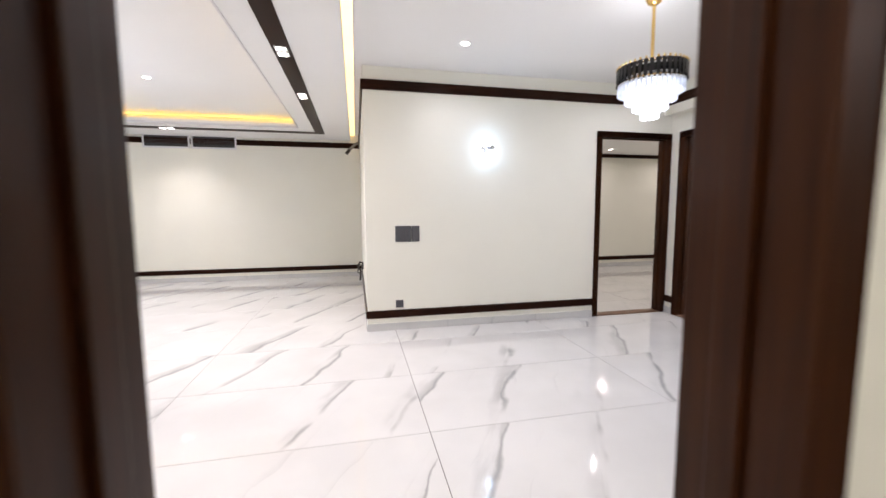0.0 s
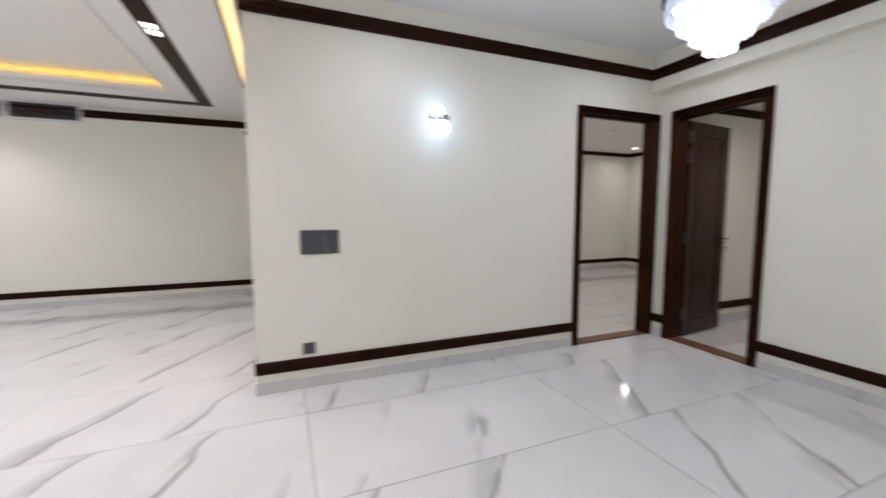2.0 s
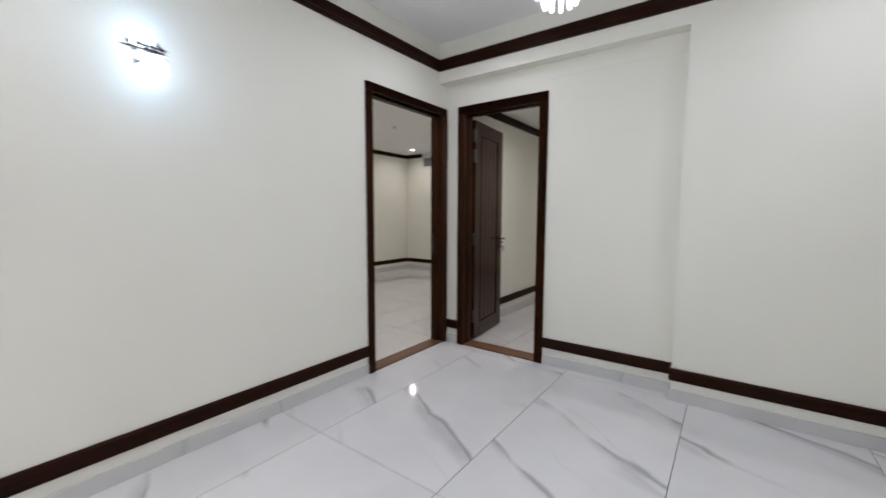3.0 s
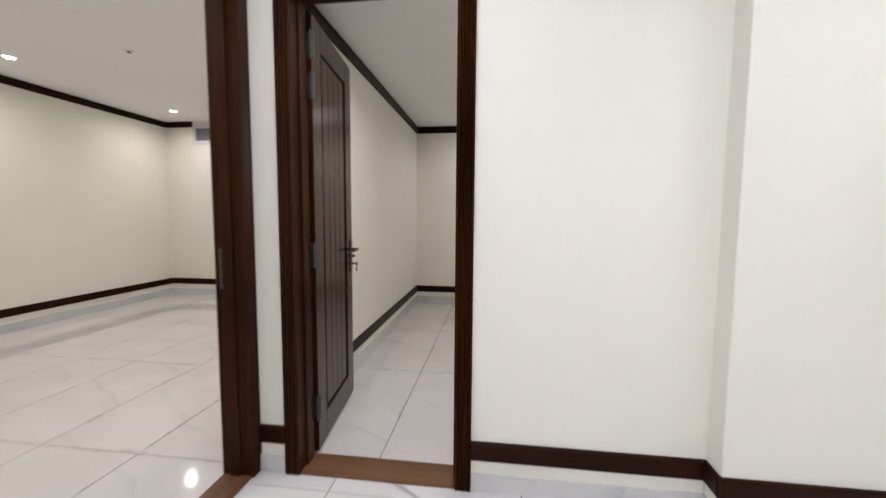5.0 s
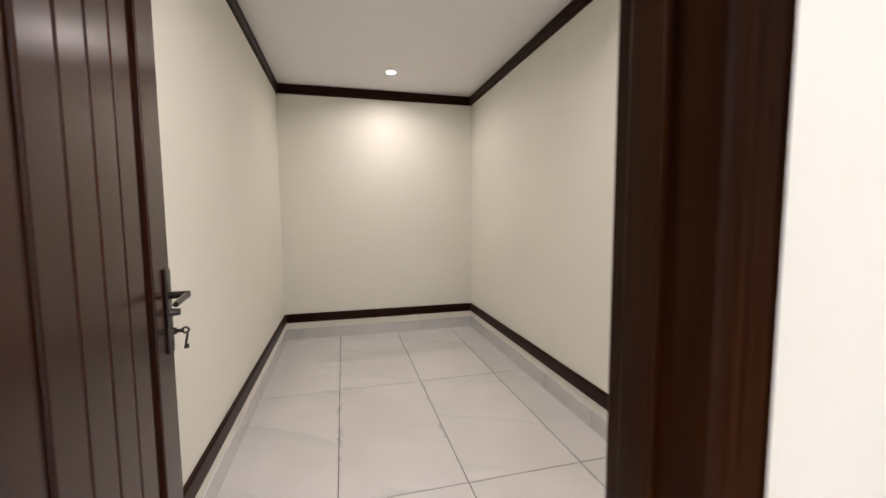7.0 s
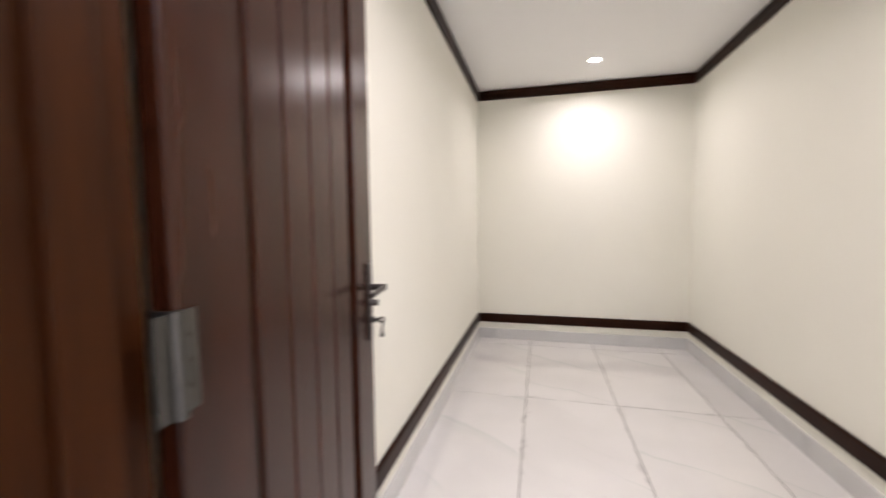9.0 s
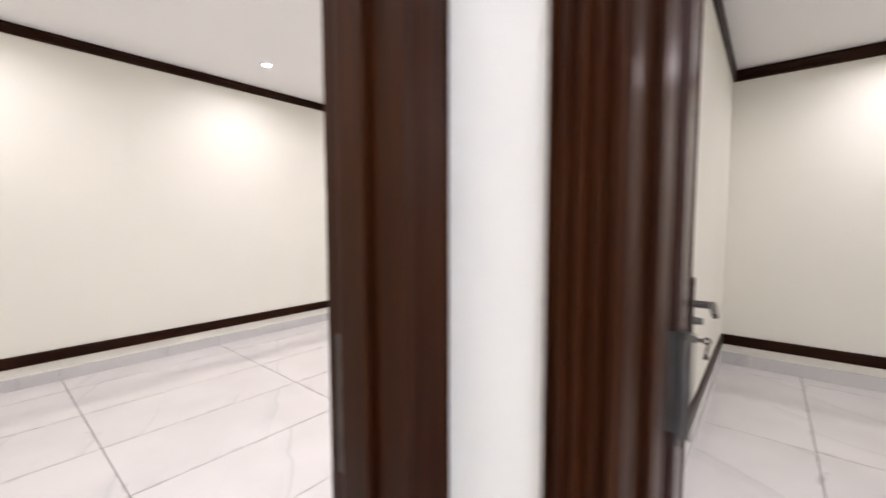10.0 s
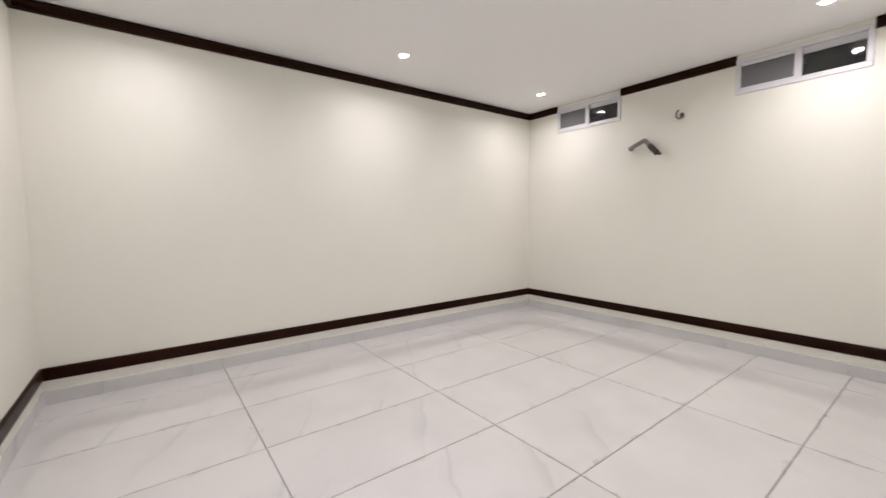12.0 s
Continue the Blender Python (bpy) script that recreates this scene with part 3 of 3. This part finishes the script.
# ---- the open panelled door ----
def door_leaf():
    w, h, t = 0.755, 2.29, 0.036
    d = thing("panelled_door", Matrix(), "dark walnut panelled door standing open with key in lock", "door")
    st = 0.135
    part("stile", box(0, st, 0, t, 0, h, 0.004), WOOD_DOOR, d)
    part("stile", box(w - st, w, 0, t, 0, h, 0.004), WOOD_DOOR, d)
    part("rail", box(st, w - st, 0, t, 0, 0.16, 0.004), WOOD_DOOR_X, d)
    part("rail", box(st, w - st, 0, t, h - 0.14, h, 0.004), WOOD_DOOR_X, d)
    for s0, s1, z0, z1 in ((st, st + 0.036, 0.16, h - 0.14), (w - st - 0.036, w - st, 0.16, h - 0.14), (st + 0.036, w - st - 0.036, 0.16, 0.18), (st + 0.036, w - st - 0.036, h - 0.16, h - 0.14)):
        part("bead", box(s0, s1, 0.013, t - 0.013, z0, z1, 0.003), WOOD_DOOR, d)
    n = 4
    pw = (w - 2 * st - 0.072) / n
    for i in range(n):
        x0 = st + 0.036 + i * pw
        part("plank", box(x0 + 0.001, x0 + pw - 0.001, 0.006, t - 0.006, 0.18, h - 0.16, 0.006), WOOD_DOOR, d)
    for side, y in ((-1, 0.0), (1, t)):
        ya, yb = sorted((y, y + side * 0.008))
        hd = part("door_handle", box(w - 0.058, w - 0.020, ya, yb, 0.885, 1.118, 0.003), BLACK_METAL, d, "dark metal lever handle on a long plate")
        bm = rod((w - 0.039, y, 1.045), (w - 0.039, y + side * 0.055, 1.045), 0.010)
        add_rod(bm, (w - 0.044, y + side * 0.05, 1.045), (w - 0.165, y + side * 0.052, 1.042), 0.009, 0.007)
        part("lever", bm, BLACK_METAL, hd, "", True)
        part("turn_knob", rod((w - 0.039, y, 0.998), (w - 0.039, y + side * 0.03, 0.998), 0.012, 0.009), STEEL, hd, "", True)
        part("lock_cylinder", rod((w - 0.039, y, 0.945), (w - 0.039, y + side * 0.018, 0.945), 0.010), STEEL, hd, "", True)
    bm = box(w - 0.041, w - 0.037, -0.036, -0.016, 0.940, 0.950)
    for k in range(10):
        a, b = k * math.tau / 10, (k + 1) * math.tau / 10
        add_rod(bm, (w - 0.039, -0.040 + 0.008 * math.sin(a), 0.945 + 0.008 * math.cos(a)), (w - 0.039, -0.040 + 0.008 * math.sin(b), 0.945 + 0.008 * math.cos(b)), 0.003, sides=6)
    add_rod(bm, (w - 0.039, -0.044, 0.935), (w - 0.039, -0.036, 0.893), 0.0035, 0.003, 8)
    add_box(bm, w - 0.0405, w - 0.0375, -0.046, -0.036, 0.893, 0.906)
    part("key", bm, BLACK_METAL, d, "small steel key left in the lock")
    for z in (0.25, 1.072, 1.93, 2.13):
        hg = part("hinge", rod((-0.006, -0.006, z - 0.066), (-0.006, -0.006, z + 0.066), 0.008), STEEL, d, "brushed steel butt hinge", True)
        part("hinge_leaf", box(-0.002, 0.030, -0.003, 0.0, z - 0.064, z + 0.064), STEEL, hg)
        part("hinge_leaf", boxes((-0.036, -0.004, -0.0045, -0.0015, z - 0.064, z + 0.064), (-0.0035, -0.0005, 0.0, t - 0.002, z - 0.064, z + 0.064)), STEEL, hg)
        for k in (-0.032, 0.0, 0.032):
            part("screw", rod((0.015, -0.002, z + k), (0.015, -0.0042, z + k), 0.004, sides=8), BLACK_METAL, hg)
    return d


door_leaf().matrix_world = pose(0.168, -0.254, 0.014, 0, 0, 6.3)


# ---- lights as things ----
def downlight(x, y, z, mat=None, group="ceiling downlights"):
    d = thing("downlight", pose(x, y, z), "small round recessed ceiling downlight, switched on", "downlight", group)
    part("rim", lathe([(0.040, -0.006), (0.052, -0.005), (0.056, -0.001), (0.056, 0.0)], 24), WHITE_PLASTIC, d, "", True)
    part("lens", lathe([(0.038, -0.0085), (0.040, -0.0065), (0.040, -0.006)], 24), mat or DISC, d, "glowing lens")


for x, y in DOWN_HALL:
    downlight(x, y, CEIL_HALL)
for x, y in DOWN_LIVING:
    downlight(x, y, CEIL_TRAY)
for x, y in DOWN_ROOM:
    downlight(x, y, CEIL_ROOM, DISC_WARM)
for x, y in DOWN_STORE:
    downlight(x, y, CEIL_STORE, DISC_WARM)


def twin_spot(x, y, turned):
    d = thing("twin_downlight", pose(x, y, CEIL_SOFFIT - 0.008, 0, 0, 90 if turned else 0), "pair of square recessed downlights in the walnut band", "downlight", "band downlights")
    for s in (-0.065, 0.065):
        fr = part("square_rim", boxes((-0.055, 0.055, s - 0.055, s - 0.04, -0.006, 0), (-0.055, 0.055, s + 0.04, s + 0.055, -0.006, 0),
                  (-0.055, -0.04, s - 0.04, s + 0.04, -0.006, 0), (0.04, 0.055, s - 0.04, s + 0.04, -0.006, 0)), WHITE_PLASTIC, d)
        part("lens", box(-0.04, 0.04, s - 0.04, s + 0.04, -0.004, 0), DISC_WARM, fr, "glowing lens")


for x, y in WOOD_PAIRS:
    twin_spot(x, y, y > 3)


def detector(x, y, z):
    d = thing("smoke_detector", pose(x, y, z), "small round grey ceiling sensor", "sensor", "ceiling sensors")
    part("base", lathe([(0.030, -0.012), (0.042, -0.008), (0.045, 0.0)], 20), WHITE_PLASTIC, d, "", True)
    part("cap", lathe([(0.004, -0.024), (0.014, -0.022), (0.018, -0.014), (0.018, -0.010)], 16), STEEL, d, "", True)


detector(1.486, 2.105, CEIL_ROOM)
detector(2.056, -1.112, CEIL_STORE)
detector(-7.6, 2.6, CEIL_TRAY)


def ring_bars(r, n, z0, z1, wide, deep, phase=0.0):
    bm = bmesh.new()
    for i in range(n):
        a = (i + phase) * math.tau / n
        m = Matrix.Translation((r * math.cos(a), r * math.sin(a), 0)) @ Matrix.Rotation(a, 4, "Z")
        k = len(bm.verts)
        add_box(bm, -deep / 2, deep / 2, -wide / 2, wide / 2, z0, z1)
        bm.verts.ensure_lookup_table()
        for v in bm.verts[k:]:
            t = (v.co.z - z0) / (z1 - z0)
            if t < 0.1:
                v.co.y *= 0.55
            v.co = m @ v.co
    return bm


def chandelier(x, y, top, radius, crown, z_crown, z_low, label, dark, tiers, stem_mat):
    c = thing("chandelier", pose(x, y, 0), label, "chandelier", "")
    part("canopy", lathe([(0.020, top - 0.075), (0.045, top - 0.06), (0.065, top - 0.02), (0.068, top)], 24), stem_mat, c, "", True)
    part("stem", rod((0, 0, z_crown - 0.05), (0, 0, top - 0.07), 0.012), GOLD, c, "slim gold stem", True)
    part("hub", lathe([(0.02, z_low + 0.08), (0.05, z_low + 0.12), (0.05, z_crown - 0.06), (0.02, z_crown - 0.03)], 18), CHROME, c, "", True)
    for z in (z_crown - 0.012, z_crown - crown + 0.006):
        bm = bmesh.new()
        for i in range(40):
            a, b = i * math.tau / 40, (i + 1) * math.tau / 40
            add_rod(bm, (radius * 0.96 * math.cos(a), radius * 0.96 * math.sin(a), z), (radius * 0.96 * math.cos(b), radius * 0.96 * math.sin(b), z), 0.006, sides=6)
        part("ring", bm, GOLD, c, "gold ring")
    n = int(math.tau * radius / 0.038)
    if dark:
        part("crown_band", ring_bars(radius, n, z_crown - crown, z_crown, 0.033, 0.012), SMOKE_BAR, c, "smoked black glass bars")
        part("inner_crown", ring_bars(radius - 0.016, n, z_crown - crown - 0.012, z_crown - 0.03, 0.034, 0.010, 0.5), SMOKE_BAR, c, "second row of smoked glass bars")
        tip = bmesh.new()
        for i in range(n):
            a = i * math.tau / n
            add_rod(tip, (radius * math.cos(a), radius * math.sin(a), z_crown), (radius * math.cos(a), radius * math.sin(a), z_crown + 0.02), 0.010, 0.005, 8)
        part("finial_row", tip, GOLD, c, "gold tips")
    else:
        part("crown_band", ring_bars(radius, n, z_crown - crown, z_crown, 0.036, 0.014), SMOKE_BAR, c, "smoked faceted crystal band")
        for row, mat in ((0.0, CHROME), (0.5, SMOKE_BAR), (1.0, CHROME)):
            gems = bmesh.new()
            for i in range(n):
                a = (i + row) * math.tau / n
                rr = radius + 0.008 + 0.006 * math.sin(i * 2.3)
                m = Matrix.Translation((rr * math.cos(a), rr * math.sin(a), z_crown - row * crown * 0.8)) @ Matrix.Rotation(a + i, 4, "Z") @ Matrix.Diagonal((1, 1, 0.8, 1))
                bmesh.ops.create_icosphere(gems, subdivisions=1, radius=0.021 if row != 1.0 else 0.016, matrix=m)
            part("gem_band", gems, mat, c, "band of bright and smoked faceted crystals")
    body = z_crown - crown - z_low
    for k in range(tiers):
        f = k / (tiers - 1)
        r = radius * (0.95 - 0.70 * f ** 1.1)
        z1 = z_crown - crown + 0.03 - body * f * 0.72
        z0 = z_crown - crown - body * (0.28 + 0.72 * f)
        part("crystal_tier", ring_bars(r, max(10, int(math.tau * r / 0.034)), z0, z1, 0.027, 0.012, 0.5 * (k % 2)), CRYSTAL, c, "tier of hanging clear crystals")
        part("light_ring", lathe([(r - 0.045, z0 + 0.03), (r - 0.028, z0 + 0.04), (r - 0.028, z1 - 0.01), (r - 0.045, z1)], 24), BULB, c, "bright bulbs behind the crystals")
    return c


chandelier(*CHAND_HALL, CEIL_HALL, 0.240, 0.115, 2.47, 2.095, "round black and gold chandelier with lit crystal tiers", True, 4, GOLD)
chandelier(*CHAND_LIVING, CEIL_TRAY, 0.42, 0.09, 2.565, 2.11, "large round crystal chandelier, lit, with smoked crystal rim", False, 5, CHROME)


def sconce(m):
    s = thing("wall_lamp", m, "lit chrome and crystal wall lamp on cream wall", "wall lamp", "wall lamps")
    part("backplate", box(-0.045, 0.045, -0.014, 0.0, -0.06, 0.06, 0.004), CHROME, s)
    bm = rod((-0.075, -0.075, 0), (0.075, -0.075, 0), 0.008)
    add_rod(bm, (0, -0.01, 0), (0, -0.075, 0), 0.009)
    part("arm", bm, CHROME, s, "", True)
    for sx, sz in ((-0.03, 1), (0.02, -1)):
        bulb = part("bulb", lathe([(0.014, sz * 0.065 - 0.05), (0.046, sz * 0.065 - 0.032), (0.048, sz * 0.065 + 0.025), (0.016, sz * 0.065 + 0.05)], 16), SCONCE_BULB, s, "glowing bulb", True)
        bulb.location = (sx, -0.075, 0)
    part("front_bar", boxes((-0.115, 0.045, -0.132, -0.124, -0.012, -0.002, 0.002), (-0.06, 0.06, -0.128, -0.120, 0.008, 0.016, 0.002)), BLACK_METAL, s, "dark polished front bar")
    gems = random.Random(4)
    for i in range(16):
        bm = bmesh.new()
        bmesh.ops.create_icosphere(bm, subdivisions=1, radius=gems.uniform(0.006, 0.013))
        dx = -0.125 + i * 0.0115
        part("crystal", bm, (CHROME, BLACK_METAL, DARK_GLASS)[i % 3], s).location = (dx, -0.125 - gems.uniform(0, 0.01), gems.uniform(-0.028, 0.022) + max(0, dx + 0.01) * 0.6)
    return s


for x, y, rz in ((-2.57, 0.0, 0), (LIV_W, 3.43, 90)):
    sconce(pose(x, y, 2.125, 0, 0, rz))
point(-2.59, -0.15, 2.23, 0.5, (0.30, 0.62, 1.0), 0.035)
point(-2.56, -0.15, 2.03, 0.6, (0.30, 0.62, 1.0), 0.035)
point(LIV_W + 0.15, 3.43, 2.25, 0.5, (0.42, 0.70, 1.0), 0.035)
point(LIV_W + 0.15, 3.43, 2.05, 0.5, (0.42, 0.70, 1.0), 0.035)


# ---- wall fittings ----
sw = thing("light_switch", pose(-3.545, 0, 1.137), "dark grey double switch panel on the wall", "switch")
part("plate", box(-0.142, 0.045, -0.010, 0, -0.092, 0.092, 0.004), GREY_PLASTIC, sw)
part("plate", box(0.049, 0.142, -0.010, 0, -0.092, 0.092, 0.004), GREY_PLASTIC, sw)
for i in range(4):
    part("rocker", box(-0.132 + i * 0.043, -0.092 + i * 0.043, -0.014, -0.010, -0.075, 0.075, 0.002), GREY_PLASTIC, sw)
part("rocker", box(0.060, 0.131, -0.014, -0.010, -0.075, 0.075, 0.002), GREY_PLASTIC, sw)
so = thing("power_socket", pose(-3.648, 0, 0.3135), "dark grey single power socket above the wall strip", "socket")
part("plate", box(-0.045, 0.045, -0.010, 0, -0.044, 0.044, 0.004), GREY_PLASTIC, so)
# black pegs paint the shade of the pin openings
for dx, dz in ((-0.012, -0.008), (0.012, -0.008), (0, 0.012)):
    part("hole_dark", rod((dx, -0.009, dz), (dx, -0.0115, dz), 0.005, sides=10), BLACK, so)


def air_grille():
    v = thing("air_vent", pose(-7.262, NORTH, 2.785), "long white ceiling-level air vent with dark slats", "air vent")
    w, h = 0.83, 0.132
    for i, (x0, x1) in enumerate(((-w, -0.012), (0.012, w))):
        # black sheet stands in for the shaded depth behind the slats
        part("backing", box(x0 + 0.03, x1 - 0.03, -0.012, -0.001, -h + 0.03, h - 0.03), BLACK, v)
        fr = part("frame", boxes((x0, x1, -0.03, 0, -h, -h + 0.03), (x0, x1, -0.03, 0, h - 0.03, h), (x0, x0 + 0.03, -0.03, 0, -h + 0.03, h - 0.03), (x1 - 0.03, x1, -0.03, 0, -h + 0.03, h - 0.03)), ALU, v)
        for k in range(7):
            z = -h + 0.04 + k * 0.028
            part("slat", box(x0 + 0.03, x1 - 0.03, -0.024, -0.014, z, z + 0.006), GREY_PLASTIC, fr)


air_grille()


def window(name, y0, y1):
    root = tagged(new(name), "white aluminium sliding window with insect screen, night outside", "window", kind="structure")
    x0, x1 = ROOM_E - 0.012, ROOM_E + 0.07
    f = 0.038
    fr = part("window_frame", boxes((x0, x1, y0, y1, WZ0, WZ0 + f, 0.003), (x0, x1, y0, y1, WZ1 - f, WZ1, 0.003), (x0, x1, y0, y0 + f, WZ0 + f, WZ1 - f, 0.003),
              (x0, x1, y1 - f, y1, WZ0 + f, WZ1 - f, 0.003)), ALU, root)
    mid = (y0 + y1) / 2
    # fixed screen on the north half, sliding pane on the south half
    part("sash", boxes((x0 + 0.01, x0 + 0.035, mid - 0.025, mid + 0.025, WZ0 + f, WZ1 - f, 0.003), (x0 + 0.012, x0 + 0.03, mid + 0.025, y1 - f, WZ1 - f - 0.03, WZ1 - f, 0.002),
              (x0 + 0.012, x0 + 0.03, mid + 0.025, y1 - f, WZ0 + f, WZ0 + f + 0.02, 0.002)), ALU, root)
    part("insect_screen", box(x0 + 0.020, x0 + 0.023, mid + 0.025, y1 - f, WZ0 + f + 0.02, WZ1 - f - 0.03), MESH, root, "fine grey insect mesh")
    part("sash", boxes((x0 + 0.045, x0 + 0.065, y0 + f, mid - 0.025, WZ1 - f - 0.05, WZ1 - f, 0.002), (x0 + 0.045, x0 + 0.065, y0 + f, mid - 0.025, WZ0 + f, WZ0 + f + 0.018, 0.002)), ALU, root)
    pane = part("pane", box(x0 + 0.053, x0 + 0.057, y0 + f, mid - 0.025, WZ0 + f + 0.018, WZ1 - f - 0.05), GLASS, root, "dark window glass")
    pane.visible_shadow = False
    part("latch", box(x0 + 0.004, x0 + 0.016, mid - 0.050, mid - 0.030, (WZ0 + WZ1) / 2 - 0.03, (WZ0 + WZ1) / 2 + 0.03, 0.003), GREY_PLASTIC, root)


window("window_1", *WIN[0])
window("window_2", *WIN[1])


def tube(points, r, sides=10):
    bm = bmesh.new()
    for p, q in zip(points, points[1:]):
        add_rod(bm, p, q, r, sides=sides)
    for p in points[1:-1]:
        bmesh.ops.create_icosphere(bm, subdivisions=1, radius=r * 1.02, matrix=Matrix.Translation(p))
    return bm


cp = thing("cut_pipe", pose(ROOM_E, 2.39, 2.035), "bent insulated pipe stub sticking out of wall", "pipe")
part("pipe", tube([(0.0, 0.175, 0.02), (-0.05, 0.165, 0.02), (-0.06, 0.09, 0.05), (-0.06, 0.0, 0.085), (-0.075, -0.10, -0.02)], 0.023), PIPE, cp, "", True)
part("insulation", tube([(-0.07, -0.06, 0.02), (-0.09, -0.15, -0.075)], 0.031), BLACK_METAL, cp, "", True)
part("pipe_end", tube([(-0.088, -0.13, -0.06), (-0.10, -0.19, -0.09)], 0.013), STEEL, cp, "bare metal end", True)
hk = thing("cable_stub", pose(ROOM_E, 2.053, 2.338), "short looped cable end coming out of wall", "cable")
loop = [(0, 0.01, -0.02)] + [(-0.03, 0.04 * math.cos(a), 0.045 * math.sin(a) - 0.005) for a in np.linspace(-2.4, 1.3, 9).tolist()]
part("cable", tube(loop, 0.009, 8), PIPE, hk, "", True)
part("plug", box(-0.045, -0.015, -0.035, 0.0, -0.035, 0.0, 0.004), GREY_PLASTIC, hk)
hp = thing("cut_pipe", pose(W1_END, 3.55, 2.66), "bent insulated pipe stub sticking out of wall", "pipe")
part("pipe", tube([(0, 0, 0.10), (-0.08, 0, 0.07), (-0.22, -0.02, -0.07)], 0.026), PIPE, hp, "", True)
part("pipe_end", tube([(-0.20, -0.02, -0.05), (-0.26, -0.03, -0.13)], 0.034), BLACK_METAL, hp, "wrapped dark pipe end", True)
lw = thing("cable_bundle", pose(W1_END, 2.4, 0.42), "loose dark cables hanging from low wall outlet", "cable")
part("cable", tube([(0, 0, 0.08), (-0.06, 0, 0.10), (-0.10, 0.01, 0.02), (-0.05, 0.0, -0.05), (-0.06, 0.0, -0.22)], 0.014, 8), BLACK_METAL, lw, "", True)
part("cable", tube([(0, 0.02, 0.05), (-0.08, 0.03, 0.03), (-0.10, 0.02, -0.08), (-0.03, 0.02, -0.12)], 0.012, 8), PIPE, lw, "", True)
part("outlet_box", box(-0.02, 0.0, -0.05, 0.05, -0.02, 0.10, 0.003), GREY_PLASTIC, lw)
po = thing("alcove_track", pose(LIV_W + 0.04, NORTH + 0.10, 0), "slim grey metal post at the alcove edge", "post")
part("post", box(-0.03, 0.03, -0.03, 0.03, 0, 2.38, 0.004), STEEL, po)
part("latch", box(-0.02, 0.02, -0.045, -0.03, 1.15, 1.25, 0.003), GREY_PLASTIC, po)
# plaster patch on the recessed wall
structure("wall_patch", box(-0.006, 0.0, -2.10, -1.08, 2.50, 2.64), WALL, "slightly raised plaster patch under the beam", "wall patch")


# ---- floors: bedding and tiles ----
def tiled(name, x0, x1, y0, y1, jx, sx, jy, sy, mat, label, gap=0.0021, clip=None):
    root = structure(name, box(x0, x1, y0, y1, -0.12, -0.0022) if not clip else boxes((x0, x1, y0, 0, -0.12, -0.0022), (x0, W1_END + 0.1, 0, y1, -0.12, -0.0022)), GROUT, label, "floor")
    cache = {}
    i0, i1 = math.floor((x0 - jx) / sx), math.ceil((x1 - jx) / sx)
    k0, k1 = math.floor((y0 - jy) / sy), math.ceil((y1 - jy) / sy)
    for i in range(i0, i1):
        for k in range(k0, k1):
            a, b = max(x0, jx + i * sx) + gap, min(x1, jx + (i + 1) * sx) - gap
            c, d = max(y0, jy + k * sy) + gap, min(y1, jy + (k + 1) * sy) - gap
            if clip and a > clip[0] - 0.3:
                d = min(d, clip[1])
            if b - a < 0.01 or d - c < 0.01:
                continue
            key = (round(b - a, 3), round(d - c, 3))
            if key not in cache:
                cache[key] = mesh_of("tile", box(-(b - a) / 2, (b - a) / 2, -(d - c) / 2, (d - c) / 2, -0.01, 0.0, 0.0012), mat)
            ob = new("tile", cache[key])
            ob.parent = root
            ob.location = ((a + b) / 2, (c + d) / 2, 0)


tiled("floor_hall", LIV_W, 0, HALL_S - 0.17, NORTH + 0.55, -3.70, 1.795, -0.425, 0.9, HALL_TILE, "polished white marble-look floor tiles with grey veins", clip=(-3.7, -0.001))
tiled("floor_lobby", -5.7, -2.3, -6.9, HALL_S - 0.17, -3.70, 1.795, -0.425, 0.9, HALL_TILE, "polished white marble-look lobby floor tiles")
tiled("floor_room", ROOM_W, ROOM_E, 0.0, ROOM_N, 0.027, 1.195, 1.322, 0.607, ROOM_TILE, "pale polished floor tiles with dark joints", 0.0023)
tiled("floor_store", 0.0, STORE_E, STORE_S, STORE_N, 1.362, 1.2, -0.592, 0.605, ROOM_TILE, "pale polished floor tiles with faint joints", 0.0022)
